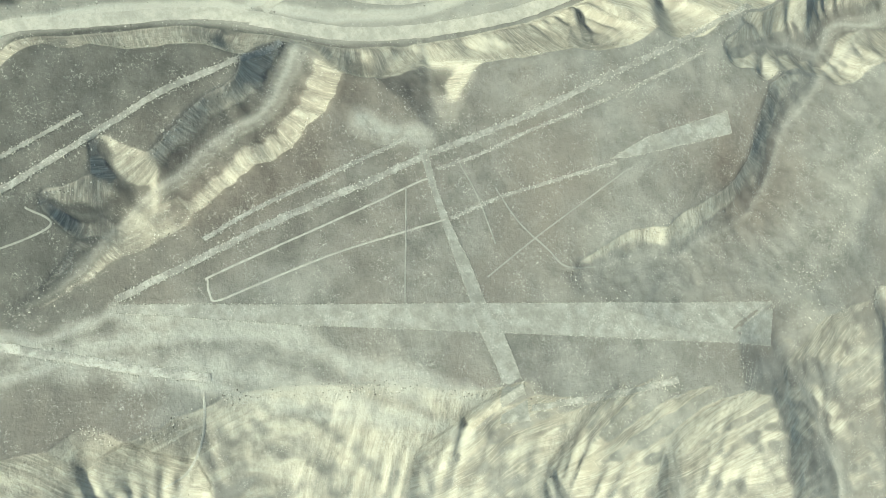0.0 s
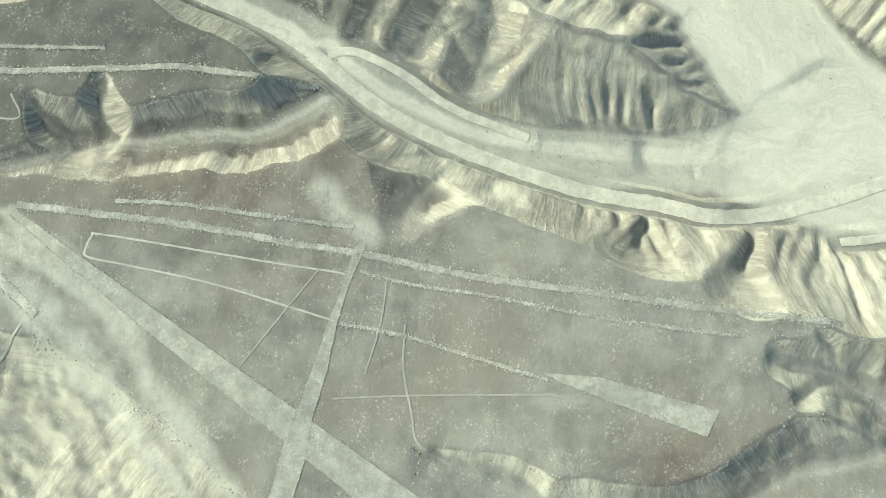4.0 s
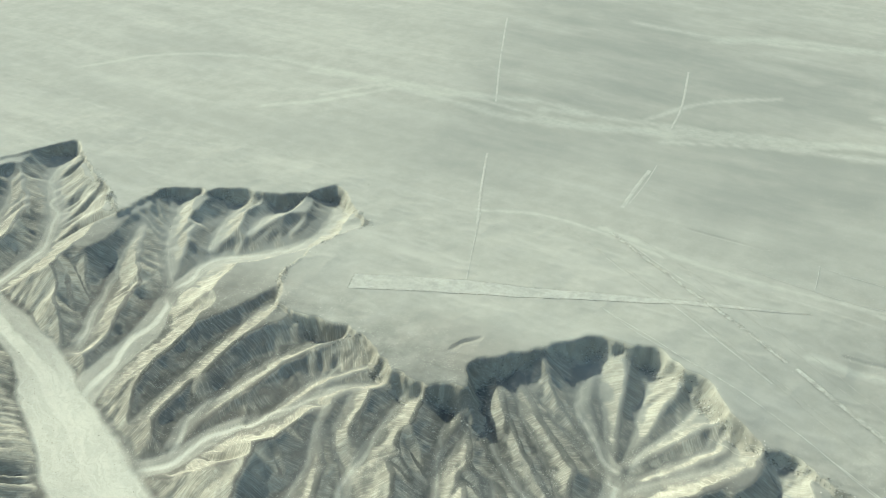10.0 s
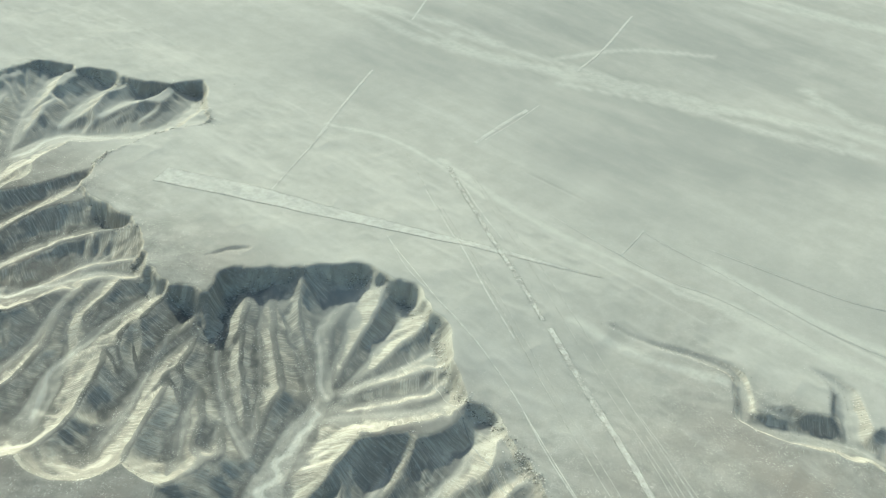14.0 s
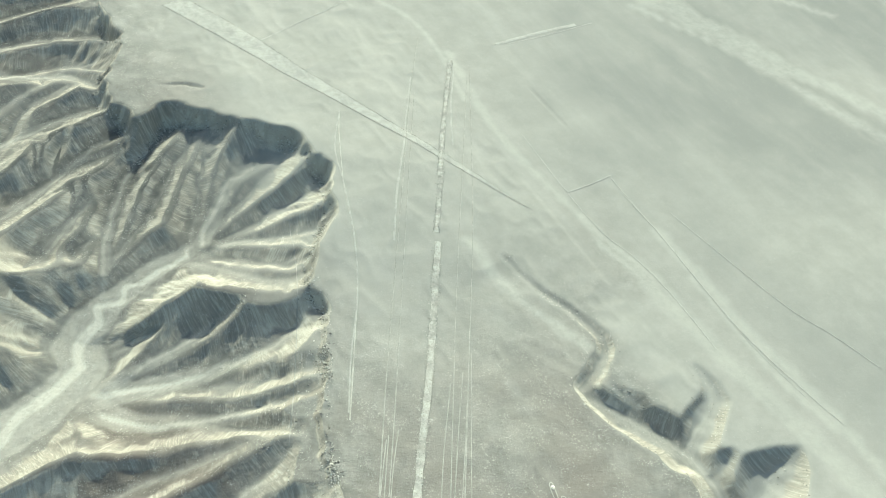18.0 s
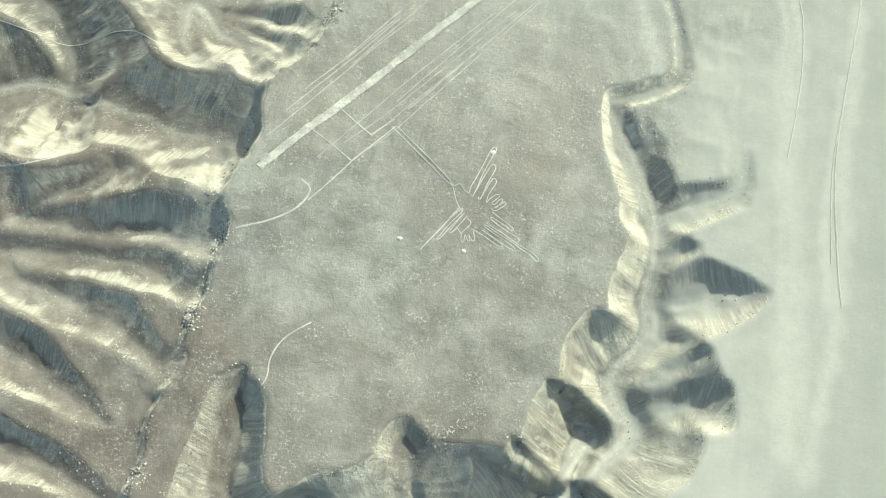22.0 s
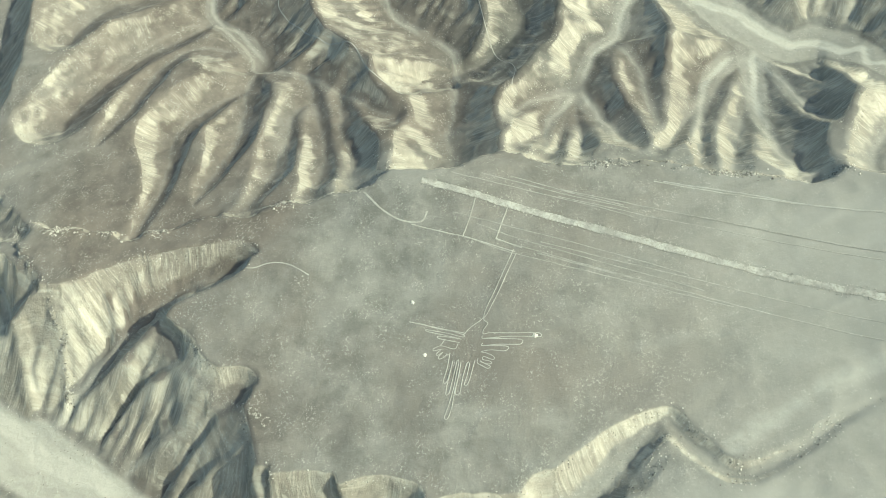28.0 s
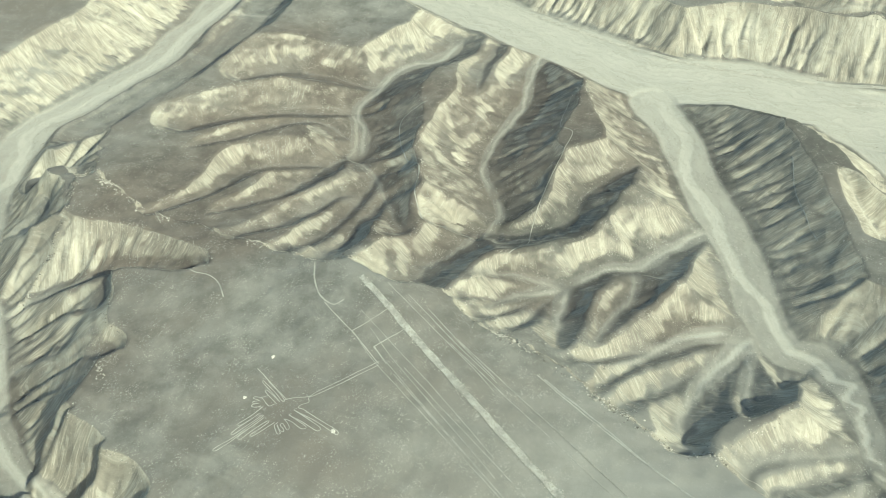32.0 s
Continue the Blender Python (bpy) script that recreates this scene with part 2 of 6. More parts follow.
PALE_STONE = stone_material("pale_stone", (0.46, 0.445, 0.375), (0.22, 0.208, 0.172))
RIM_STONE = stone_material("rim_stone", (0.56, 0.535, 0.45), (0.14, 0.13, 0.108))
WHITE_STONE = stone_material("white_stone", (0.72, 0.70, 0.60), (0.50, 0.48, 0.41))
DARK_STONE = stone_material("varnished_stone", (0.21, 0.20, 0.17), (0.085, 0.08, 0.07))


# ---- the lie of the land: wadis cut into a gravel plain ----
WADIS = []


def channel(pts, bed, slope, fluted):
    """A wadi: its line, x and y, the bed's height and half width at each place, how steep its banks are and how much side gullies cut them."""
    WADIS.append((np.reshape(pts, (-1, 2)).astype(float), np.reshape(bed, (-1, 2)).astype(float), slope, fluted))


channel([-353.1, -245.2, -314, -176.2, -307.6, -126, -289.2, -86.2, -274.8, -53.2, -265.1, -13.9, -245.8, 21.4, -229.5, 58.4, -208.7, 96.9, -193.8, 122.1, -181.3, 142.2, -145.2, 226.1, -126.3, 242.6, -109.6, 254.7, -94, 270, -79.6, 288.2], [-20, 1, -22.5, 3.4, -24.8, 5, -26.7, 6.4, -28.5, 7.6, -31, 9.2, -33.5, 12, -34, 14, -34.8, 16.6, -35.5, 18.8, -36, 20, -36, 20, -36.5, 21.1, -37, 22, -37.5, 23, -38, 24], 0.66, 0.16)
channel([-286.8, -73.8, -324.8, -78, -348.9, -92, -376.1, -124.4, -401, -134.7], [-32, 4, -28.7, 3.2, -25, 2.5, -18.8, 1.6, -15.5, 0.6], 0.6, 0.2)
channel([-276, 4.1, -313, -13.1, -340.1, -24.5, -359, -31.3], [-32, 3, -27.2, 2.1, -19.3, 1.4, -15.5, 0.6], 0.6, 0.2)
channel([-245.7, 34.8, -266.7, 30.3, -296.5, 28.1, -329.2, 17.3], [-33, 9, -31.1, 7.7, -28.5, 6, -26, 4], 0.6, 0.2)
channel([-329.2, 17.3, -362.1, 16.3, -376.7, 35.6, -397.7, 53.4, -420.6, 51.6, -436.3, 46.3], [-26, 4, -24.8, 3.2, -22.3, 2.6, -18.2, 2, -15.1, 1.4, -15.5, 0.6], 0.6, 0.2)
channel([-329.2, 17.3, -360.7, -13.7, -388.6, -32.3], [-26, 1.5, -21.1, 1.2, -15.5, 0.6], 0.6, 0.2)
channel([-360.2, 13.9, -385.7, 0.3, -408.4, -1.9], [-23, 2, -19.9, 1.4, -15.5, 0.6], 0.6, 0.2)
channel([-367.7, 23.5, -394, 21.9, -411.7, 23.7], [-21, 2, -15.7, 1.4, -15.5, 0.6], 0.6, 0.2)
channel([-228.9, 83.3, -240.7, 95.3, -265.8, 105.2, -283, 121.9, -299.9, 138.3, -310.6, 152.7], [-33, 6, -32.2, 5.2, -28.8, 4, -24.1, 2.9, -17.8, 1.8, -15.5, 0.6], 0.6, 0.2)
channel([-241.1, 95, -267.1, 87.9, -290.5, 100.7, -314.5, 107], [-31, 3, -28.6, 2.3, -21.6, 1.6, -15.5, 0.6], 0.6, 0.2)
channel([-235.9, 187.9, -260.9, 172.7, -279.2, 171.4, -308.3, 170], [-27, 4, -24.4, 2.9, -20.5, 2.1, -15.5, 0.6], 0.6, 0.2)
channel([-320.8, 263.2, -336, 245.1, -347.7, 232.5, -368.9, 229.3], [-24, 3, -21.8, 2.2, -18.5, 1.7, -15.5, 0.6], 0.6, 0.2)
channel([-320.8, 263.2, -343.9, 267.9, -362.7, 279.3], [-24, 2, -20.4, 1.5, -15.5, 0.6], 0.6, 0.2)
channel([-313.8, 263.2, -339.5, 295.3, -350.7, 297.9], [-26, 2, -17, 1.2, -15.5, 0.6], 0.6, 0.2)
channel([-281.3, 273, -286.1, 257.1, -294.6, 233.4, -304.8, 216.6, -318.7, 203.4, -337.7, 191.8], [-29, 2, -28.2, 1.8, -25.4, 1.6, -22.2, 1.4, -18, 1.2, -15.5, 0.6], 0.6, 0.2)
channel([-245.8, 216.2, -275, 205.2, -296.1, 195.8, -315, 189.8], [-28, 2, -24.2, 1.6, -18.5, 1.3, -15.5, 0.6], 0.6, 0.2)
channel([-265.7, 241.6, -285.6, 224.9, -303.1, 217.4], [-28, 1.5, -23.1, 1.2, -15.5, 0.6], 0.6, 0.2)
channel([-215.7, 155.1, -239.3, 156.1, -260, 153.4, -284.2, 144.7, -303.5, 140.1], [-29, 2, -26.8, 1.7, -23.1, 1.5, -17.4, 1.2, -15.5, 0.6], 0.6, 0.2)
channel([-313.3, -157.1, -339.5, -176.4, -358.8, -171.9], [-24, 1, -20.4, 1, -15.5, 0.6], 0.6, 0.2)
channel([-313.2, -111.5, -342.8, -124.8, -359.1, -137.1], [-28, 1.5, -21.6, 1.2, -15.5, 0.6], 0.6, 0.2)
channel([11.2, -365.1, -45.5, -352.8, -79.7, -334.9, -110.4, -306.5, -150.2, -302.1, -181, -294, -234.9, -260.5], [-42, 3, -39.9, 2.6, -37.2, 2.3, -33.8, 2, -29.3, 1.7, -25.2, 1.5, -16, 1], 0.45, 0.3)
channel([2.3, -419.5, -62, -419.2, -87.6, -418.2, -123.8, -433.5, -150.2, -441.4, -166.8, -460.2, -201.4, -484.3, -228.2, -510.8, -264.7, -570.3, -300.4, -625], [-44, 3, -40.9, 2.7, -38.6, 2.5, -34.9, 2.3, -31.8, 2.2, -29.9, 2.1, -25.7, 1.9, -22.4, 1.7, -18, 1.3, -14, 1], 0.45, 0.3)
channel([-9.7, -486.6, -92.5, -532.2, -125, -557.3, -177.2, -585.1, -219.7, -623.1], [-44, 2, -36.6, 1.6, -31.6, 1.5, -22.2, 1.2, -14, 1], 0.45, 0.3)
channel([-124.1, -438.1, -191.3, -404.2, -237.9, -375.9, -277.6, -326.4], [-38, 2, -32.4, 1.6, -24, 1.3, -12, 1], 0.45, 0.3)
channel([-167.4, -463.2, -221.4, -438.2, -269.9, -409.7, -318.8, -363.4], [-31, 2, -28.1, 1.7, -22, 1.4, -12, 1], 0.45, 0.3)
channel([-204.2, -483.5, -255.6, -488.7, -305.7, -478, -348, -481.5], [-24, 2, -21.9, 1.6, -17, 1.3, -12, 1], 0.45, 0.3)
channel([-15.4, -83.2, 5.2, -88.4, 23.2, -88.8, 45.4, -85.9, 71.4, -86.3], [-13, 1, -22.9, 1.5, -29.9, 1.9, -36.5, 2.4, -40, 3], 0.58, 0.16)
channel([-78.4, -206.9, -52.1, -209, -23.2, -204, 10.6, -201.3], [-14, 1, -25.8, 1.6, -35.1, 2.2, -40, 3], 0.5, 0.16)
channel([-55.7, -139.6, -35.5, -159.5, -10.1, -173.6, 21.1, -178.8], [-14, 1, -24.6, 1.3, -33.3, 1.6, -38, 2], 0.5, 0.16)
channel([-74.7, -228.6, -51.7, -248.3, -24.5, -252.2], [-14, 1, -30.4, 1.5, -38, 2], 0.5, 0.16)
channel([-5.5, -27.7, 23.7, -27.3, 51, -32.7, 76.4, -35.9], [-13, 1, -27.4, 1.7, -36.3, 2.4, -40, 3], 0.58, 0.16)
channel([-47.4, -17.5, -48.4, 3.6, -55.2, 23.4, -58.6, 45.4, -64.5, 66.3, -67.5, 86, -83.3, 108], [-12, 1, -13.1, 1.3, -14.2, 1.6, -15.5, 2, -16.9, 2.3, -18.1, 2.6, -20, 3], 0.66, 0.1)
channel([-37, 127.5, -50.3, 133.7, -61.5, 140.8, -70.6, 150.4], [-12.5, 0.6, -16, 1, -20, 1.5, -25, 2], 0.36, 0)
channel([-70.9, 13.5, -63.9, 21.1, -59.9, 28.7], [-13, 0.5, -16.2, 0.8, -19, 1], 0.66, 0.1)
channel([-76.8, 34, -67.5, 33.6, -60.6, 35.3], [-13, 0.5, -16.4, 0.8, -19, 1], 0.66, 0.1)
channel([-118.4, -129.5, -115.8, -112.8, -115.3, -93.8, -111.9, -80.1, -114.7, -60.8, -116.7, -45, -113.7, -28.2, -110.9, -13.9, -113.7, 3.8, -121.8, 20.2, -123.8, 32.7, -118.6, 49.2, -114.5, 62.9, -109.5, 78.1, -103.6, 91.1, -94.3, 103.4, -84.2, 118.4, -75.4, 138.6, -71.4, 157.7, -68.4, 185.8, -68.2, 213.5, -69.9, 231.9, -70.8, 241, -74.3, 267.5, -77.7, 281.5], [-15, 3.5, -15, 3.6, -15, 3.7, -15, 3.8, -15, 4, -15, 4.1, -15, 4.2, -15, 4.3, -15, 4.4, -15, 4.5, -15, 4.5, -16.8, 5.2, -18.4, 5.8, -20.3, 6.4, -22, 7, -22, 6, -24, 6.4, -26.4, 6.9, -28.6, 7.3, -31.8, 8, -34.9, 8.6, -37, 9, -38, 12, -38.3, 14.6, -38.5, 16], (0.52, 0.9), 0.06)
channel([-162.9, -93.4, -138.2, -68, -121, -53.7], [-13.5, 0.3, -15.3, 0.5, -16.5, 0.8], 0.66, 0.2)
channel([-147.1, -44.4, -135.8, -17.3, -126.1, 12.9], [-13.5, 0.3, -15.1, 0.5, -17, 0.8], 0.66, 0.2)
channel([-176.6, -45.9, -156.6, -20.8, -137.5, 5.9, -125.4, 18.2], [-13.5, 0.3, -14.6, 0.5, -15.6, 0.7, -16.2, 1], 0.66, 0.2)
channel([-140.9, -0.2, -159.4, -4.3, -183.6, -6.5], [-16, 0.5, -15.1, 0.4, -14, 0.3], 0.66, 0.2)
channel([-153.1, 33.4, -134.4, 37.6, -125.1, 37], [-13, 1, -15, 1, -16, 1], 0.66, 0.2)
channel([-119.5, 45.8, -139.8, 46.8, -154, 46.3], [-17, 1.2, -14, 1, -12, 0.8], 0.56, 0.2)
channel([-115.4, 63.4, -140.6, 69.3, -158.2, 76.1], [-19, 1.2, -15, 1, -12, 0.8], 0.56, 0.2)
channel([-108.1, 84.2, -133.6, 89.1, -147.3, 95.5], [-20, 1.2, -15, 0.9, -12, 0.8], 0.56, 0.2)
channel([-104, 99, -128.3, 106.6, -140.3, 113.6], [-22, 1.2, -17.5, 0.9, -12, 0.8], 0.56, 0.2)
channel([-100.8, 110.5, -123.5, 120.8, -133.7, 130.4], [-24, 1.2, -18.7, 0.9, -12, 0.8], 0.56, 0.2)
channel([-98.8, 129.4, -116.8, 137.8, -126.5, 144.8], [-26, 1.2, -20.3, 1, -12, 0.8], 0.56, 0.2)
channel([-91.3, 148.9, -113, 154.1, -125.1, 158.8], [-28, 1.2, -21.4, 0.9, -12, 0.8], 0.56, 0.2)
channel([-157.4, -136.8, -137, -117.3, -121.7, -100.2], [-13.6, 0.3, -14.4, 0.4, -15, 0.6], 0.66, 0.2)
channel([30.9, 143.9, 35.9, 159.2, 44.8, 172.2, 45.9, 183.2, 47.9, 202.9, 46.3, 216.9, 41.1, 229.5, 30.5, 246.9, 22, 274.5, 20.4, 296.9, 17.8, 323.7], [-11.5, 0.6, -12.4, 0.8, -13.2, 0.9, -13.9, 1, -14.8, 1.1, -15.4, 1.2, -16, 1.4, -16.8, 1.6, -17.8, 1.8, -18.6, 2, -19.5, 2.2], (0.6, 0.24), 0)
channel([18.3, 332.7, 10.7, 304.4, 13.1, 285.4, 3, 269.4, -3.4, 242.9], [-30, 3, -27.7, 2.4, -24.7, 2, -20.3, 1.6, -13, 1], 0.66, 0.25)
channel([96.7, 189.2, 124.2, 196.1, 152.6, 194.5, 178, 181.2], [-13, 1, -24.5, 1.7, -33.5, 2.3, -38, 3], 0.3, 0)
channel([89.5, 137.7, 107, 136.9, 138.7, 128.2], [-11, 1, -24.4, 1.7, -38, 3], 0.3, 0)
channel([41.6, 62.9, 54.6, 62.2, 84.9, 55.4], [-13, 1, -24.1, 1.6, -38, 3], 0.3, 0)
channel([11.8, 12.4, 19.5, 3.4, 33.9, -13.4], [-16, 1, -27.5, 1.7, -38, 3], 0.38, 0)
channel([69.7, 96.3, 84.3, 98.3, 110.7, 90.4], [-12, 1, -24.4, 1.7, -38, 3], 0.3, 0)
channel([60, 7.6, 94.6, 45, 150.3, 115.2, 189.7, 170.2, 216.3, 218.8], [-40, 4, -40, 4.4, -40, 5.1, -40, 5.6, -40, 6], 0.5, 0)
channel([107.7, 236.1, 138.6, 232.3, 169, 217.8], [-13, 1, -26.8, 2, -34, 3], 0.66, 0.1)
channel([-176, 528.6, -192.1, 516.2, -209.9, 508.2, -218.6, 506.1, -224.6, 497.5, -232.2, 486.9, -241.6, 479.4, -252.5, 470.2, -265, 459.4, -273, 451.3], [-36.5, 2.2, -35.6, 1.98, -33.9, 1.76, -33, 1.66, -31.8, 1.54, -30.2, 1.4, -28.6, 1.27, -26.5, 1.11, -23.9, 0.93, -22, 0.8], 0.6, 0.1)
channel([-217.6, 506.2, -229.7, 511.2, -247.4, 512.9, -267.1, 517.1, -285.3, 522.3, -302.9, 529.6], [-34, 1.2, -32.7, 1.1, -29.8, 0.96, -25.5, 0.8, -20.8, 0.65, -15.5, 0.5], 0.6, 0.1)
channel([-230, 511.3, -236.8, 525.6, -246.5, 536.8, -261, 541, -280.5, 542, -308.5, 548.9], [-33, 1, -31.6, 0.92, -29.4, 0.84, -26.6, 0.76, -22.5, 0.65, -15.5, 0.5], 0.6, 0.1)
channel([-230.7, 487.4, -244.6, 484.8, -255.2, 493, -274.6, 497.1, -293.1, 501, -307.6, 507.8], [-31.5, 1, -30.1, 0.91, -28, 0.83, -24.1, 0.71, -19.7, 0.6, -15.5, 0.5], 0.58, 0.1)
channel([-244.1, 485.2, -261.3, 483.2, -278.8, 481.6, -294.9, 482.1, -307.8, 486.1], [-30.5, 0.9, -28.1, 0.77, -24.2, 0.63, -19.7, 0.51, -15.5, 0.4], 0.58, 0.1)
channel([-247.6, 474.1, -262, 473.6, -274.4, 474.5, -291.5, 470.6, -307, 470.6], [-29, 0.9, -27.2, 0.78, -24.6, 0.68, -20.1, 0.53, -15.5, 0.4], 0.58, 0.1)
channel([-201.9, 515.5, -198.4, 533.6, -205.6, 543.6, -223.9, 553.7, -241, 560.4, -257.4, 570.2, -266.2, 585.6], [-35, 1.2, -33.3, 1.08, -31.6, 1, -28, 0.86, -24.2, 0.74, -19.9, 0.62, -15.5, 0.5], 0.58, 0.1)
channel([-177.2, 528.4, -180.1, 540.7, -192.7, 562, -214.2, 581.3], [-35.5, 1, -34.1, 0.9, -29, 0.72, -21, 0.5], 0.55, 0.1)
channel([-245.7, 427.6, -243.2, 414, -234.8, 401.4, -222.9, 393.1, -208.3, 391.6, -192.5, 383.1, -176.1, 370.3], [-36, 0.8, -35.6, 0.77, -34.7, 0.74, -33.6, 0.71, -32.3, 0.68, -30.4, 0.64, -28, 0.6], 0.62, 0.1)
channel([-267.4, 379.5, -284.8, 388.2, -296.9, 398.5, -305.9, 410], [-30, 1, -26.1, 0.77, -21.1, 0.58, -15.5, 0.4], 0.58, 0.1)
channel([-271.5, 381.2, -291.4, 389.3, -314.3, 399.9], [-30, 1, -25.1, 0.72, -15.5, 0.4], 0.58, 0.1)
channel([-274.6, 381.5, -293.3, 384.8, -316.7, 388.7], [-30, 1, -25.3, 0.73, -15.5, 0.4], 0.58, 0.1)
channel([-272.7, 378.6, -288.4, 375.9, -307.1, 371.8, -319, 368.7], [-30, 1, -26.9, 0.8, -20.5, 0.56, -15.5, 0.4], 0.58, 0.1)
channel([-295.4, 318.2, -311, 321.1, -328.9, 322.5, -346.5, 320.6], [-30, 1.4, -27.2, 1.09, -22, 0.74, -15.5, 0.4], 0.58, 0.1)
channel([-297, 321.4, -312.6, 330.1, -335.9, 341.5], [-30, 1.2, -25.9, 0.87, -15.5, 0.4], 0.58, 0.1)
channel([-285.8, 331.1, -301.5, 339.3, -330.3, 350.5], [-30, 1.2, -26.5, 0.91, -15.5, 0.4], 0.58, 0.1)
channel([-288.5, 332.5, -305.3, 348.2, -322.7, 363.9], [-30, 1.2, -24.5, 0.8, -15.5, 0.4], 0.58, 0.1)
channel([-324.3, 257.5, -342.7, 246.3, -372.5, 231.1], [-25, 0.8, -22, 0.64, -14, 0.4], 0.58, 0.1)
channel([-331.5, 259.7, -353.9, 258.3, -378.4, 253.4], [-25, 0.8, -21.1, 0.61, -14, 0.4], 0.58, 0.1)
channel([-332.9, 261.5, -353.3, 272, -369.7, 279.9], [-24.5, 0.8, -19.9, 0.58, -14, 0.4], 0.58, 0.1)
channel([-324.5, 265.3, -340.7, 281.6, -354.6, 297.6], [-25.5, 0.8, -20.9, 0.59, -14, 0.4], 0.58, 0.1)
channel([-317.6, 259.7, -330.9, 238.1, -343.2, 209.2], [-26, 0.8, -22.1, 0.62, -14, 0.4], 0.58, 0.1)
channel([-247.7, 67.3, -284.3, 67.7, -319.9, 74.7, -335.6, 77.8], [-30, 0.8, -25.4, 0.64, -17.9, 0.47, -14, 0.4], 0.58, 0.1)
channel([-241.4, 90.8, -287.6, 94.4, -320.5, 107.9, -332.5, 122], [-31, 0.8, -25.2, 0.62, -18.2, 0.47, -14, 0.4], 0.58, 0.1)
channel([-274.1, 113, -303, 125.3, -319.2, 145], [-28, 0.8, -21.9, 0.58, -14, 0.4], 0.58, 0.1)
channel([-247.3, 184.6, -265.7, 169.5, -278.7, 155.5, -304.2, 149.3], [-28, 0.8, -24.9, 0.66, -20.8, 0.55, -14, 0.4], 0.58, 0.1)
channel([-260.5, 205.6, -290.7, 201.2, -315.2, 200.7], [-27, 0.8, -21.3, 0.58, -14, 0.4], 0.58, 0.1)
channel([-277.3, 245, -303, 229.9, -321.8, 213.3], [-27, 0.8, -21.5, 0.58, -14, 0.4], 0.58, 0.1)
channel([-286.2, 258, -313.9, 233.1, -340.6, 202.1], [-27, 0.8, -22.4, 0.61, -14, 0.4], 0.58, 0.1)
channel([-174.4, 522.3, -184.5, 538.5, -194.1, 558, -211.3, 575.7, -231.2, 586.9], [-38, 1, -37.1, 0.89, -35.2, 0.77, -32.3, 0.63, -29, 0.5], 0.5, 0.1)
channel([-149.9, 528, -150.1, 552.1, -160.1, 577.9, -181, 589.3], [-39, 1, -37.2, 0.84, -33.3, 0.66, -29, 0.5], 0.5, 0.1)
channel([-66.9, 453.1, -93.5, 456, -123.9, 448.8, -152.1, 448, -178.2, 448.5, -197.5, 444.4, -215.8, 431.6], [-39.6, 3, -39.2, 2.8, -38.7, 2.6, -38.3, 2.4, -37.9, 2.3, -37.4, 2.1, -37, 2], 0.56, 0.1)
channel([-217.1, 431.4, -233.6, 423.2, -246.3, 423, -264.6, 428.8, -282.3, 431.9, -300.3, 435.5], [-37, 2, -35.6, 1.8, -33, 1.6, -29.6, 1.4, -25.6, 1.2, -21, 1], 0.56, 0.1)
channel([-79.7, 506.5, -99, 505.7, -125.2, 521.8, -148.4, 525.2, -170.2, 526.9, -182.8, 519.2, -194.9, 508.9, -213.3, 504.3], [-39.6, 3.2, -39.2, 3.1, -38.7, 2.9, -38.3, 2.7, -37.8, 2.5, -37.4, 2.4, -36.9, 2.3, -36.5, 2.2], 0.56, 0.1)
channel([-200.3, 335.1, -216.2, 343.1, -229.4, 350.6, -243.7, 355.5, -251.9, 369.2, -271.7, 381.1], [-38, 3, -36.6, 2.9, -35.3, 2.8, -34.1, 2.7, -32.2, 2.6, -30, 2.5], 0.58, 0.1)
channel([-271.7, 381.1, -290.9, 394.2, -313.2, 402.8], [-30, 3, -24.3, 2, -14, 1], 0.58, 0.1)
channel([-271.7, 381.1, -291.3, 376.3, -319, 373], [-30, 3, -25.6, 2.2, -14, 1], 0.58, 0.1)
channel([-271.7, 381.1, -280.2, 401.4, -295.3, 414.8], [-30, 2, -23.8, 1.5, -14, 1], 0.58, 0.1)
channel([-247.9, 356.8, -266.7, 353.9, -299.6, 359, -320.9, 363.5], [-32, 2, -30, 1.7, -21.8, 1.3, -14, 1], 0.58, 0.1)
channel([-101.7, 385.6, -128.8, 367.7, -158.4, 351.6, -185.2, 336.9, -201.8, 327.9, -228.4, 313.5, -252.7, 304.8, -268.4, 294, -268.5, 282.7, -281.5, 271.1, -299.5, 265, -315.8, 261.2, -324.8, 256], [-40, 11, -39.5, 10.3, -39, 9.6, -38.5, 9, -38.1, 8.6, -37.5, 7.9, -37, 7.4, -36.5, 7, -36, 7, -32.6, 5.7, -28.9, 4.3, -25.7, 3.1, -24, 2.3], 0.58, 0.1)
channel([-260.5, 307.9, -285.5, 314.8, -315.4, 322.5, -344.4, 324.8], [-36, 5, -33, 3.8, -25.2, 2.4, -14, 1], 0.58, 0.1)
channel([-266.7, 306.4, -301.3, 305.6, -325.9, 301.9], [-36, 3, -27.5, 1.8, -14, 1], 0.58, 0.1)
channel([-267.2, 312.7, -277.8, 328.6, -295.7, 338.4, -326.5, 353.2], [-36, 4, -32.7, 3.2, -27.2, 2.4, -14, 1], 0.58, 0.1)
channel([-180.9, 366.9, -196.3, 379.1, -216.8, 390.5, -235.7, 385.5], [-22, 1, -23.6, 1, -25.5, 1, -27, 1], 0.58, 0.1)
channel([-86.3, 482.1, -128.2, 474.6, -160, 463.2, -189.2, 460.9, -201.1, 463.9], [-36, 1.2, -31.3, 1, -27.2, 0.8, -23.2, 0.7, -21, 0.6], 0.58, 0.1)
channel([-185.3, 262.9, -173.6, 279.1, -157.5, 290.7], [-36, 2, -26.5, 1.5, -18, 1], 0.85, 0.1)
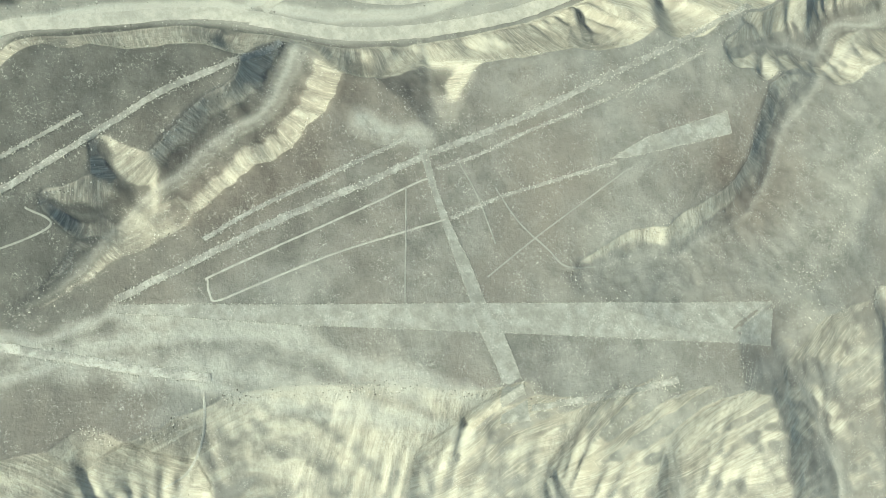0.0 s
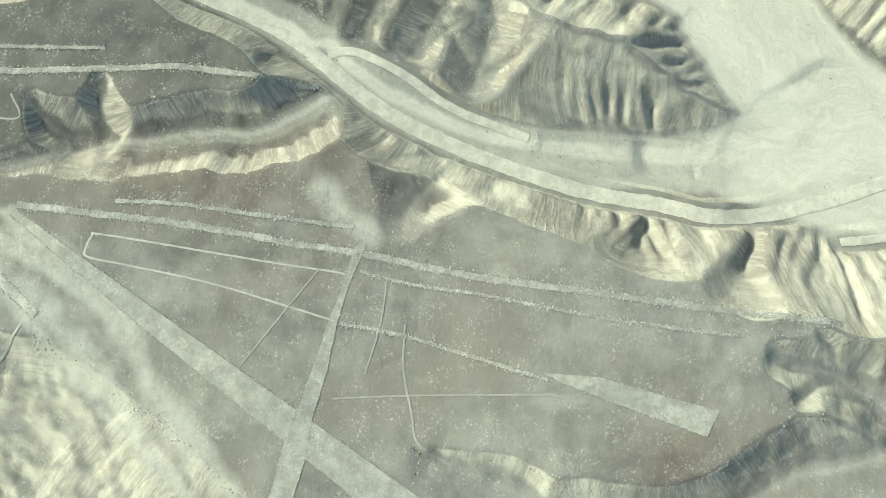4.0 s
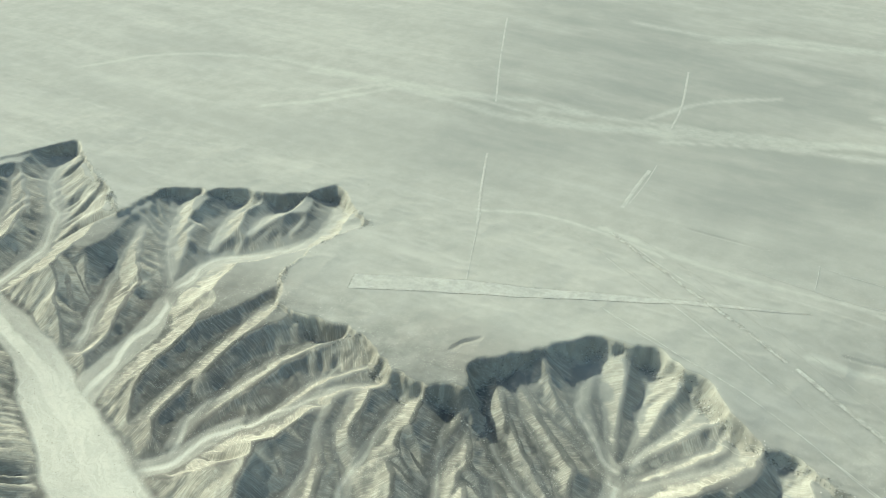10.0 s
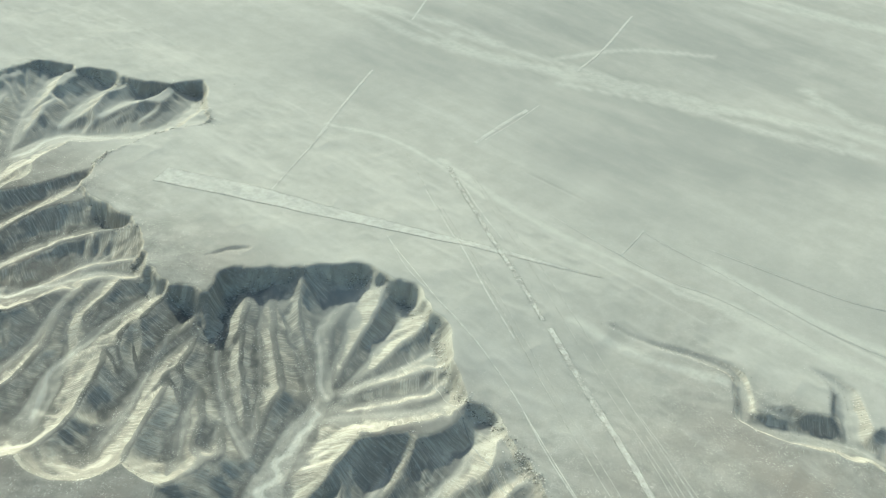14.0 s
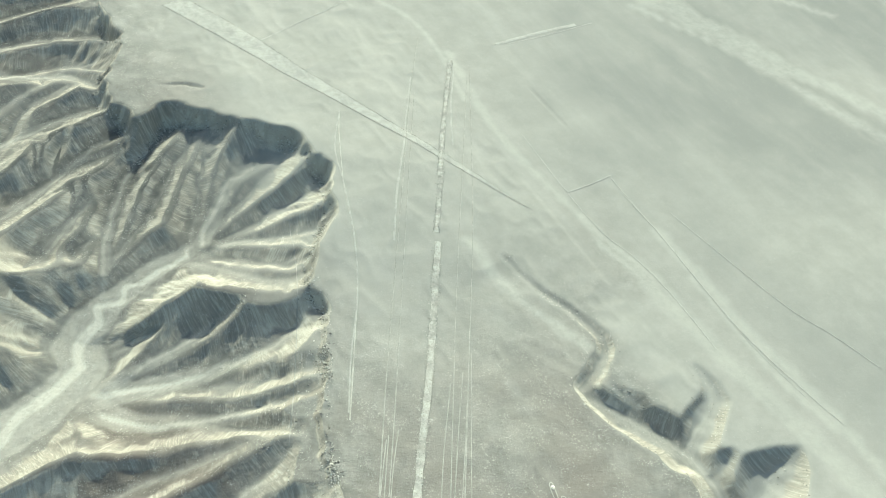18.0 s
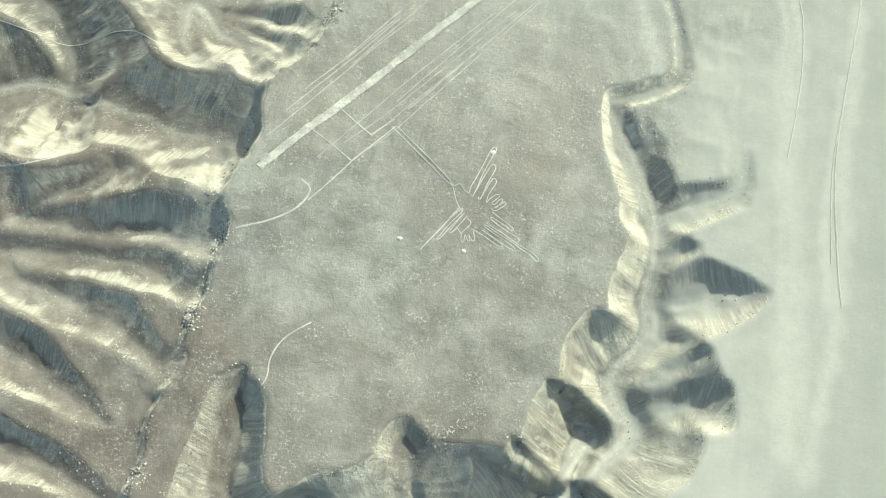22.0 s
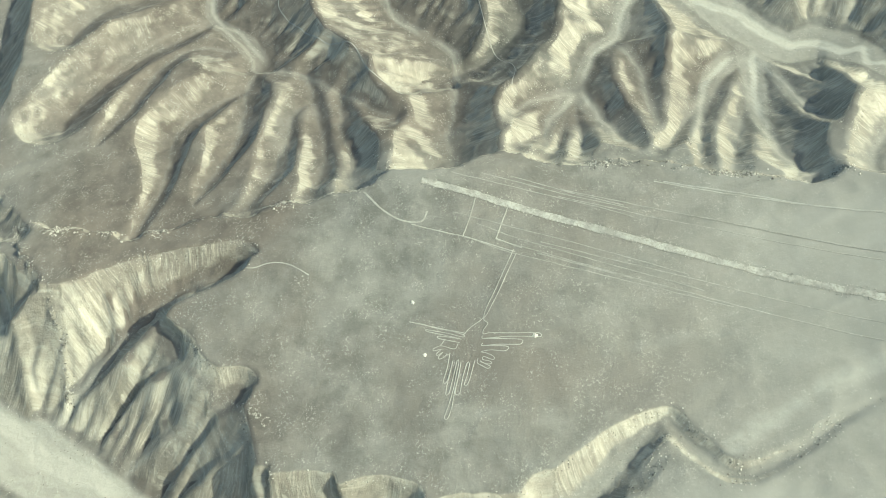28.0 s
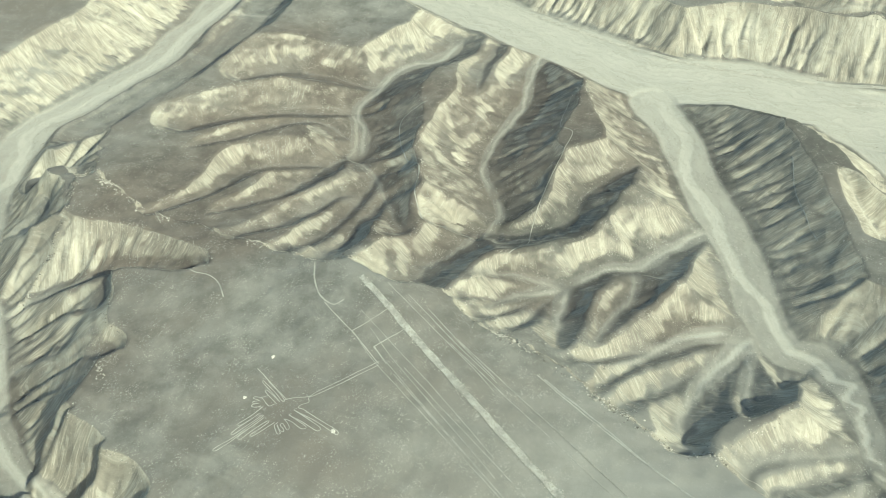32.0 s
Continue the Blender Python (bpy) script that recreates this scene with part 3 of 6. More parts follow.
channel([-18.9, 552.5, -45, 488.2, -63.7, 429.4, -79, 389.5, -69, 348.3, -73.2, 303.4, -74.3, 265, -72.5, 238, -70.8, 213.5], [-40, 20, -39.7, 20.9, -39.5, 21.7, -39.3, 22.3, -39, 22.9, -38.8, 23.4, -38.4, 21, -37.3, 12, -36.2, 6], 0.66, 0.16)
channel([-17.7, 693.1, -82, 671.4, -131.5, 665.4, -164.7, 660.1, -190.6, 663.8, -224, 668.4, -258.3, 670.3, -316.7, 642.6, -356.1, 614.7, -382.1, 588.5, -396.6, 569.8], [-44, 9, -43.3, 9.3, -42.6, 9.5, -42.1, 9.6, -41.6, 9.7, -40.8, 9.9, -40, 10, -40, 8, -39.2, 8.4, -38.5, 8.8, -38, 9], (1.0,0.55), 0.3)
channel([-373.7, 595.8, -387.4, 579.3, -406.9, 559.8], [-38, 10, -38, 10, -38, 10], 0.66, 0.3)
channel([-109.1, 668.2, -95, 642.5, -90.2, 606.5], [-42, 3, -31.7, 2.1, -20, 1], 0.66, 0.3)
channel([-335.9, 515.6, -337.1, 538.5, -348.4, 559, -361.7, 577.6, -371.9, 593.7], [-15, 0.6, -19.5, 0.8, -25.5, 1.2, -32, 1.8, -37, 2.6], (0.95, 0.6), 0.1)
channel([-384.5, 514.3, -386.4, 531.8, -386.6, 547.3, -392.3, 565.9], [-15, 0.6, -20, 1, -27, 1.6, -36, 2.6], (0.95, 0.62), 0.1)
channel([-289.5, 636.2, -281.2, 615.8, -297.8, 595.9], [-40, 2, -26.3, 1.5, -16, 1], 0.75, 0.22)
channel([-329.4, 624.2, -324.3, 605.2, -327.3, 585.7], [-38, 2, -28.5, 1.5, -14, 1], 0.75, 0.22)
channel([-427, 324.6, -429.7, 342.7, -439.2, 368.5, -439.3, 379.5, -422.9, 391.7], [-9.6, 0.3, -10.8, 0.4, -12, 0.5, -12.6, 0.6, -13.4, 0.7], (0.75, 0.7), 0.08)
channel([-423, 391.4, -425, 399.5, -434.2, 414.2, -442.1, 438, -442.2, 452.3, -446.1, 465, -438.1, 480.6, -445.5, 493.3, -439.5, 502.7, -430.2, 512.2, -435.5, 500.2, -425.5, 528.2, -407, 556.2, -391.6, 573.5], [-13, 1.3, -14.3, 1.5, -17, 2, -17, 2, -19.9, 2.2, -22.3, 2.3, -25, 2.5, -26.6, 2.7, -27.5, 2.8, -28, 3, -31, 5, -33.4, 6, -36.2, 7.2, -38, 8], (1.1,0.9), 0.08)
channel([-439.2, 429.3, -452, 423.7, -463.3, 416.7, -465.7, 408.2, -464.5, 399.2, -468.5, 395.8], [-17, 2, -15, 1.7, -13.1, 1.5, -11.9, 1.3, -10.7, 1.1, -10, 1], 0.7, 0.08)
channel([-431.5, 409, -434.7, 404.2, -431.1, 392.3], [-15, 1, -13.7, 1, -11, 1], 0.7, 0.08)
channel([-444.8, 457.2, -461.1, 450.7, -474.8, 445.5, -478.5, 443.6], [-20, 2, -17.4, 1.5, -12.1, 1.1, -10, 1], 0.7, 0.08)
channel([-439.6, 480.8, -452, 474.1, -462.9, 467.9], [-23, 2, -19.4, 1.5, -11, 1], 0.7, 0.08)
channel([-443.9, 489.9, -460.3, 483.7, -471.6, 490.4], [-24.5, 2, -19.5, 1.4, -11, 1], 0.7, 0.08)
channel([-443.3, 441, -454.2, 438.2, -455.9, 434.4], [-18, 1, -12.9, 1, -11, 1], 0.7, 0.08)
channel([-240.9, -164.6, -210.8, -161.2, -178.6, -158.4], [-9.5, 0.3, -11.4, 0.4, -13.5, 0.5], 0.13, 0)
channel([-235.6, -136, -207.9, -132.4, -180.1, -129.5], [-9.5, 0.3, -11.4, 0.4, -13.5, 0.5], 0.13, 0)
channel([-230.4, -106.8, -207.5, -103.7, -184.1, -101.3], [-10, 0.3, -11.7, 0.4, -13.5, 0.5], 0.13, 0)
channel([-226.7, -78.9, -207.1, -77.2, -185.8, -77.2], [-10.5, 0.3, -11.9, 0.4, -13.5, 0.5], 0.13, 0)
channel([-221.2, -48.3, -207.3, -48.8, -191.4, -50.9], [-11, 0.3, -12.3, 0.4, -13.8, 0.5], 0.13, 0)
channel([-188.4, -32.6, -171.8, -27.8, -155.1, -13.4, -144.2, -0.1], [-12, 0.3, -13, 0.5, -14.1, 0.6, -15, 0.8], 0.35, 0)
channel([-159.2, -77.2, -142.2, -60.2, -129.3, -46.8], [-12, 0.3, -13.5, 0.5, -14.8, 0.6], 0.3, 0)
channel([-192, 6.7, -176, 4.8, -157.9, -0.1, -143.1, 3.7], [-12, 0.3, -13, 0.4, -14.1, 0.5, -15, 0.6], 0.3, 0)
channel([-70.8, 213.5, -74.3, 240.5, -82.6, 259.9, -88.4, 275.9], [-36, 6, -37.1, 11.8, -37.9, 16.4, -38.5, 20], 0.66, 0)
channel([-38.3, 649.1, -111.7, 635, -146.6, 634.2, -181.2, 635.3, -212.8, 639.2, -248.3, 645.2], [-41, 8, -40, 8, -39.4, 7, -38.7, 7, -38, 8, -37, 8], (0.8, 0.5), -1)


def soft_noise(u, seed):
    """Smooth noise on a line, 0 to 1."""
    i = np.floor(u)
    f = u - i
    f = f * f * (3 - 2 * f)
    a = np.modf(np.abs(np.sin((i + seed * 17.3) * 12.9898) * 43758.5453))[0]
    b = np.modf(np.abs(np.sin((i + 1 + seed * 17.3) * 12.9898) * 43758.5453))[0]
    return a + (b - a) * f


def field_noise(x, y, seed):
    """Smooth noise on the plan, -1 to 1."""
    i, j = np.floor(x), np.floor(y)
    f, g = x - i, y - j
    f, g = f * f * (3 - 2 * f), g * g * (3 - 2 * g)

    def corner(di, dj):
        return np.modf(np.abs(np.sin((i + di) * 127.1 + (j + dj) * 311.7 + seed * 74.7) * 43758.5453))[0]

    return 2 * ((corner(0, 0) * (1 - f) + corner(1, 0) * f) * (1 - g) + (corner(0, 1) * (1 - f) + corner(1, 1) * f) * g) - 1


def smooth_line(pts, step):
    """A rounded line through the points, in even steps."""
    p = np.vstack([2 * pts[0] - pts[1], pts, 2 * pts[-1] - pts[-2]])
    out = []
    for a, b, c, d in zip(p[:-3], p[1:-2], p[2:-1], p[3:]):
        for k in np.linspace(0, 1, max(2, int(np.linalg.norm(c - b) / step) + 1), endpoint=False):
            out.append(0.5 * (2 * b + (c - a) * k + (2 * a - 5 * b + 4 * c - d) * k * k + (3 * b - a - 3 * c + d) * k ** 3))
    return np.array(out + [pts[-1]])


# heights of the flat tops: x, y, z
TOPS = np.reshape([-10, 111, -11, 52, 174, -8.4, 78, 184, -6.5, 47, 90, -8, 7, 32, -12.5, -27, 118, -11, 56, 224, -8,
    -83, -197, -7, -82, -49, -13.5, -32, -6, -12, -35, 44, -9.5, -205, 9, -13.3, -165, 86, -9.5, -417, 62, -7,
    -345, 200, -5, -377, 255, -4.5, -319, 445, -7.5, -387, 420, -8.5, -407, 452, -11.5], (-1, 3)).astype(float)
TOPS = np.vstack([TOPS, np.reshape([-413, 416, -11.5, -388, 512, -11.4, -338, 511, -8.5, -309, 445, -6, -304, 547, -12,
    -301, 579, -10, -231, 464, -17, -272, 445, -11, -175, 476, -21, -150, 470, -26, -205, 400, -18, -185, 370, -19, -160, 420, -22, -193, 297, -19, -130, 330, -20,
    -188, 551, -27, -207, 530, -24, -251, 525, -18, -259, 569, -15.5, -120, 560, -29, -110, 460, -31, -158, 585, -20, -170, -150, -13, -238, -112, -5, -205, -70, -9,
    -260, -200, -8, -275, -448, 0, -200, -375, -2, -132, -342, -5, -600, 400, -6, -700, 0, -5, -600, -400, -5], (-1, 3)).astype(float)])

# the broken rim of the plain and of the mesa: past it the hills lie lower
RIM = np.reshape([-366, -155, -403, -133, -371, -69, -355, -45, -388, -42, -404, -9, -413, 24, -436, 43, -414, 81, -383, 70, -352, 72, -332, 82,
    -325, 113, -329, 132, -316, 152, -308, 168, -313, 188, -311, 209, -333, 194, -356, 209, -376, 229, -380, 254, -371, 278, -357, 292, -349, 308], (-1, 2)).astype(float)
RIM = np.vstack([RIM, np.reshape([-351, 323, -340, 348, -331, 366, -326, 384, -323, 399, -310, 418, -313, 435, -309, 449, -314, 464, -316, 482,
    -314, 501, -314, 514, -312, 528, -314, 549, -303, 577, -294, 595, -318, 586, -330, 579, -347, 577, -362, 579], (-1, 2)).astype(float)])

# worn tracks and shallow washes: width, line
WORN = [
    (3.5, [-589.9, -125.2, -588.8, -56.7, -596.1, -0.3, -605.8, 60.4, -617.4, 89.8]),
    (3.5, [-597.5, 28.2, -597.9, 118.8, -612, 161.1, -638.3, 219.9, -656, 286.7, -672.6, 336.7]),
    (3, [-601.2, 182.3, -627.2, 246.4, -649.2, 341.9]),
    (3.5, [-548.6, -47.8, -589.2, -15.2, -593.3, 31.2]),
    (2, [-458, 124.6, -472.4, 155.9, -471.8, 191.8, -463.9, 229.2]),
    (2.6, [-54.6, -58.9, -41.8, -39, -32.7, -17, -30.1, -4.4, -22, 18.6, -11.9, 36.3, -0.7, 53.4]),
    (1.2, [-200.2, 15.7, -190.9, 36.8, -184.7, 54.6, -177.6, 69.7, -167.3, 84.2]),
    (2.2, [-104.7, -77.9, -82.8, -59.3, -61.3, -41.9, -39.5, -20.3]),
    (4, [-46.5, -21.3, -33.6, -6, -17.1, 9.9, -0.6, 25]),
    (4.5, [-34.2, -12.1, -27.9, 7.6, -16.5, 33, -2.6, 47.1, 17.4, 64.2, 33, 77, 44.8, 88.7]),
    (3, [-38.2, -9.9, -36, 2.2, -34.7, 12.5]),
    (3, [-0.6, 24.8, 24.4, 49.2, 36.5, 65.7, 53.4, 80.1]),
    (4, [-418, 314.2, -419.7, 339.5, -425.8, 359.3, -432.3, 376]),
    (5, [-580.1, -81.4, -594.6, -17.1, -592.4, 26.5, -614.8, 87.2, -615.9, 123]),
    (6, [-579.2, 66.4, -597, 122.1, -614.1, 175.5, -633.4, 225.4, -663.1, 305.4, -679.7, 357.4]),
    (9, [-807.2, 157.6, -839.7, 200.7, -849.6, 251.5, -863, 310.8]),
    (7, [-712.9, 296.1, -695, 330.3, -693.4, 351.2]),
    (3.5, [-625.7, 160.5, -674.6, 185, -712.9, 229.8]),
    (4, [-497.1, 337.4, -497.2, 366.9, -496.1, 396.8, -497.6, 432.5, -496.9, 464.7, -492.1, 497.3]),
    (2.5, [-469.2, 332, -473, 350.4, -476.4, 373.5, -478.4, 397.9, -480.3, 437.6, -485.1, 487.1]),
    (6, [-476.6, 351.4, -476, 375.5, -479, 406.8, -483.7, 436.9, -484.5, 463, -485.9, 490.4]),
    (5, [-5.8, 26.4, 13, 46.1, 36.3, 62.8]),
    (6, [-34.3, -12.8, -19, 7.3, -6, 25.9]),
    (5, [-31.3, 14.5, -9.5, 46.4, 13.8, 59.8, 34, 73.6]),
    (6, [-48.1, 105, -38.9, 112, -34.1, 118.8]),
    (5, [-606.2, 94, -620.6, 152.8, -629.7, 197.1, -637, 252, -656.8, 296.4, -662.4, 343.1]),
    (3, [-476.2, 191.8, -467.8, 238.6, -466.1, 273.5, -469.5, 303.8, -472.7, 332.1, -479.9, 361.2, -476.3, 396.4, -478.4, 421.8]),
    (2.5, [-493.2, 365.4, -492.7, 392.3, -491.7, 420.3, -495.1, 445.7]),
    (7, [-812.6, 85.9, -817, 158.9, -834.9, 224.6, -868.2, 337.2]),
    (6, [-588.8, -16.3, -583.1, 51.8, -588, 113.5, -607.5, 165.8, -628.7, 235.4, -639.9, 304.5, -657.3, 356.1]),
    (4, [-499.4, -230.5, -548.7, -197.4, -584.3, -130.4, -589.7, -56.3, -588.4, 3]),
    (4, [-513.1, -69.9, -544.8, -37.7, -597.4, -2.8]),
    (6, [-700.6, 304.8, -695.5, 330.9, -696.1, 352]),
]
# reddish brown stretches: x, y, reach
BROWN = [(-285, 500, 32), (-255, 530, 36), (-275, 468, 22), (-240, 480, 30), (-306, 570, 18), (-317, 535, 16), (-319, 507, 14), (-323, 521, 14), (-331, 548, 20), (-280, 390, 30), (-275, 340, 30), (-268, 440, 25), (-300, 560, 34), (-190, 455, 60), (-130, 430, 60), (-60, 55, 34), (-45, 105, 34), (-400, 530, 40), (-200, 530, 50), (-150, 575, 45), (-235, 415, 45), (-170, 380, 40), (-225, 560, 40), (30, 215, 26)]
# stretches with a dense dark desert varnish: x, y, reach
DARK = [(-20, -160, 50), (10, -230, 50), (25, -55, 40), (-345, 240, 30), (-290, 190, 30), (-290, 70, 30), (-560, 260, 70), (-680, 150, 110), (-560, 100, 80), (-60, -5, 32), (-100, 55, 36), (-170, 60, 40), (-135, 120, 36), (-740, 230, 130), (-640, 320, 70), (-820, 60, 120), (-170, -90, 75), (-200, -20, 50), (-130, 60, 45), (-90, -30, 30), (-230, -150, 60), (-150, 110, 40), (-140, 320, 50), (-230, 400, 40), (-140, -5, 34)]
FINE = 1.0
gx = np.concatenate([-1000 - 6 * (1.14 ** np.arange(46, 0, -1)), np.arange(-1000, -570, 4.0), np.arange(-570, -500, 1.5), np.arange(-500, 182, FINE), 182 + 3 * (1.14 ** np.arange(1, 48))])
gy = np.concatenate([-620 - 5 * (1.14 ** np.arange(46, 0, -1)), np.arange(-620, -300, 3.0), np.arange(-300, 715, FINE), 715 + 3 * (1.14 ** np.arange(1, 48))])
X, Y = np.meshgrid(gx, gy)
# fine relief fades out where the grid is coarse
CALM = np.clip((9 - np.maximum(*np.meshgrid(np.gradient(gx), np.gradient(gy)))) / 7, 0, 1)


def run_off(height, free, rounds=38, strength=0.014):
    """Let rain cut branching rills into the slopes; free says where the ground can be worn. Gives the height and the gathered flow."""
    h = height.astype(np.float32)
    free = free.astype(np.float32)
    flow = np.ones_like(h)
    ways = [(dj, di) for dj in (-1, 0, 1) for di in (-1, 0, 1) if dj or di]

    def cut_out(size, d):
        return (slice(max(d, 0), size + min(d, 0)), slice(max(-d, 0), size + min(-d, 0)))

    spans = [(cut_out(h.shape[0], dj), cut_out(h.shape[1], di), 1 / math.hypot(dj, di)) for dj, di in ways]
    for turn in range(rounds):
        drops, total, steep = [], np.full_like(h, 1e-6), np.zeros_like(h)
        for (to_j, at_j), (to_i, at_i), k in spans:
            d = np.maximum(h[at_j, at_i] - h[to_j, to_i], 0) * k
            steep[at_j, at_i] = np.maximum(steep[at_j, at_i], d)
            d = d * d * d
            total[at_j, at_i] += d
            drops.append(d)
        for n, ((to_j, at_j), (to_i, at_i), k) in enumerate(spans):
            drops[n] /= total[at_j, at_i]
        for again in range(9):
            more = 0.1 + 0.9 * free
            for d, ((to_j, at_j), (to_i, at_i), k) in zip(drops, spans):
                more[to_j, to_i] += flow[at_j, at_i] * d
            flow = more
        loss = free * np.minimum(strength * np.minimum(flow, 260) ** 0.55 * steep, 0.4 * steep)
        h -= loss
        mean = 0.25 * (h[:-2, 1:-1] + h[2:, 1:-1] + h[1:-1, :-2] + h[1:-1, 2:])
        h[1:-1, 1:-1] += 0.022 * free[1:-1, 1:-1] * (mean - h[1:-1, 1:-1])
    return h, flow


def lie_of_the_land():
    w = np.zeros_like(X)
    top = np.zeros_like(X)
    for x, y, z in TOPS:
        k = 1.0 / ((X - x) ** 2 + (Y - y) ** 2 + 400.0) ** 1.5
        w += k
        top += k * z
    top /= w
    top += 0.5 * field_noise(X / 45, Y / 45, 3) + np.where(X > -460, 0.3, 0.06) * field_noise(X / 14, Y / 14, 4) + np.where(X > -460, 0.16, 0.0) * CALM * (1 - 2 * np.abs(field_noise(X / 6 + 0.4 * field_noise(X / 11, Y / 11, 81), Y / 9, 82)))
    away = np.full_like(X, 1e9)
    inside = np.zeros(X.shape, bool)
    hem = np.vstack([RIM, [(-200, 900), (300, 900), (300, -600), (-200, -600), RIM[0]]])
    rx, ry = X + 1.2 * field_noise(X / 5, Y / 5, 91) + 0.7 * field_noise(X / 2.2, Y / 2.2, 92), Y + 1.2 * field_noise(X / 5, Y / 5, 93) + 0.7 * field_noise(X / 2.2, Y / 2.2, 94)
    for n, ((ax, ay), (bx, by)) in enumerate(zip(hem[:-1], hem[1:])):
        if n < len(RIM) - 1:
            k = np.clip(((rx - ax) * (bx - ax) + (ry - ay) * (by - ay)) / ((bx - ax) ** 2 + (by - ay) ** 2), 0, 1)
            away = np.minimum(away, np.hypot(rx - ax - k * (bx - ax), ry - ay - k * (by - ay)))
        inside ^= ((ay > ry) != (by > ry)) & (rx < (bx - ax) * (ry - ay) / (by - ay + 1e-9) + ax)
    fade = np.clip((Y + 200) / 120, 0, 1)
    top -= np.where(inside, fade * (1.3 * np.clip(away / 1.6, 0, 1) + 3.2 * (1 - np.exp(-away / 12))), 0) * np.clip((X - -460) / 40, 0, 1) * np.clip((-150 - X) / 120, 0, 1)
    cut = np.full_like(X, 900.0)
    bed = np.zeros_like(X)
    flow_u, flow_v = X.copy(), Y.copy()
    shift_x = 0.5 * field_noise(X / 6, Y / 6, 8) + 1.6 * field_noise(X / 19, Y / 19, 9)
    shift_y = 0.5 * field_noise(X / 6, Y / 6, 18) + 1.6 * field_noise(X / 19, Y / 19, 19)
    waver = 1.6 * field_noise(X / 13, Y / 13, 21)
    rng = np.random.default_rng(11)

    def carve(whole, slope, reach, number, side_gully, sandy=1.0, ribs=1.0):
        banks = slope if isinstance(slope, tuple) else (slope, slope)
        line = whole[:, :2]
        span = np.r_[0, np.cumsum(np.hypot(*np.diff(line, axis=0).T))]
        i0, i1 = np.searchsorted(gx, [line[:, 0].min() - reach, line[:, 0].max() + reach])
        j0, j1 = np.searchsorted(gy, [line[:, 1].min() - reach, line[:, 1].max() + reach])
        if i1 - i0 < 2 or j1 - j0 < 2:
            return
        here = (slice(j0, j1), slice(i0, i1))
        wx, wy = X[here] + shift_x[here], Y[here] + shift_y[here]
        near = np.full_like(wx, 1e9)
        along, side = np.zeros_like(wx), np.zeros_like(wx)
        for a, b, s0 in zip(line[:-1], line[1:], span[:-1]):
            v = b - a
            size = math.hypot(*v) + 1e-9
            k = np.clip(((wx - a[0]) * v[0] + (wy - a[1]) * v[1]) / size ** 2, 0, 1)
            d = np.hypot(wx - a[0] - k * v[0], wy - a[1] - k * v[1])
            closer = d < near
            near = np.where(closer, d, near)
            along = np.where(closer, s0 + k * size, along)
            side = np.where(closer, np.sign((wx - a[0]) * v[1] - (wy - a[1]) * v[0]), side)
        slope = np.where(side < 0, banks[0], banks[1])
        floor_z = np.interp(along, span, whole[:, 2])
        half = np.interp(along, span, whole[:, 3])
        off = np.maximum(near - half, 0)
        u = along + 1000 * side + 57 * number + 0.12 * off + waver[here]
        if side_gully:
            z = floor_z + slope * off
            z = np.where(near < reach, z, 900.0)
        else:
            rib = 0.55 * np.abs(2 * soft_noise(u / 5.5, 1) - 1) + 0.45 * np.abs(2 * soft_noise(u / 13.0, 2) - 1)
            rib -= 0.1 * np.abs(2 * soft_noise(u / 3.7, 5) - 1)
            vary = ribs * (0.1 + 1.0 * soft_noise(u / 37.0, 6) ** 1.5) * np.minimum(slope / 0.62, 1) ** 2
            rise = slope * off * (off + 0.8) / (off + 2.2) + CALM[here] * vary * slope * np.minimum(off, 11) * (0.10 - 0.24 * rib) * np.clip(off / 5, 0, 1)
            bend = 0.65 * half * (2 * soft_noise(along / (5 + 3 * half), 40 + number) - 1)
            inner = np.clip(1 - np.abs(near * side - bend) / (0.35 * half + 0.35), 0, 1)
            ends = np.clip(np.minimum(along, span[-1] - along) / (4 + 1.5 * half), 0, 1)
            inner = inner * ends
            z = floor_z + rise - 0.22 * np.minimum(inner * 3, 1) * np.clip(half / 2, 0, 1)
            sand = (1 - np.clip((near - half) / (0.6 + 0.15 * half), 0, 1)) * np.clip((half - 0.3) / 4.5, 0.1, 0.8) * (0.25 + 0.75 * np.maximum(ends, np.clip((half - 5) / 4, 0, 1))) * sandy
            sand = np.clip(sand * (0.55 + 0.7 * np.minimum(inner * 2, 1)) + sand * np.clip((half - 7) / 8, 0, 0.6), 0, 1)
            bed[here] = np.maximum(bed[here], sand)
        lower = z < cut[here]
        cut[here] = np.where(lower, z, cut[here])
        flow_u[here] = np.where(lower, u, flow_u[here])
        flow_v[here] = np.where(lower, near * side, flow_v[here])

    for number, (pts, beds, slope, fluted) in enumerate(WADIS):
        whole = smooth_line(np.hstack([pts, beds]), 6.0)
        carve(whole, slope, 85.0, number, False, 0.15 if fluted < 0 else 1.0, 0.12 if fluted == 0 else 1.0)
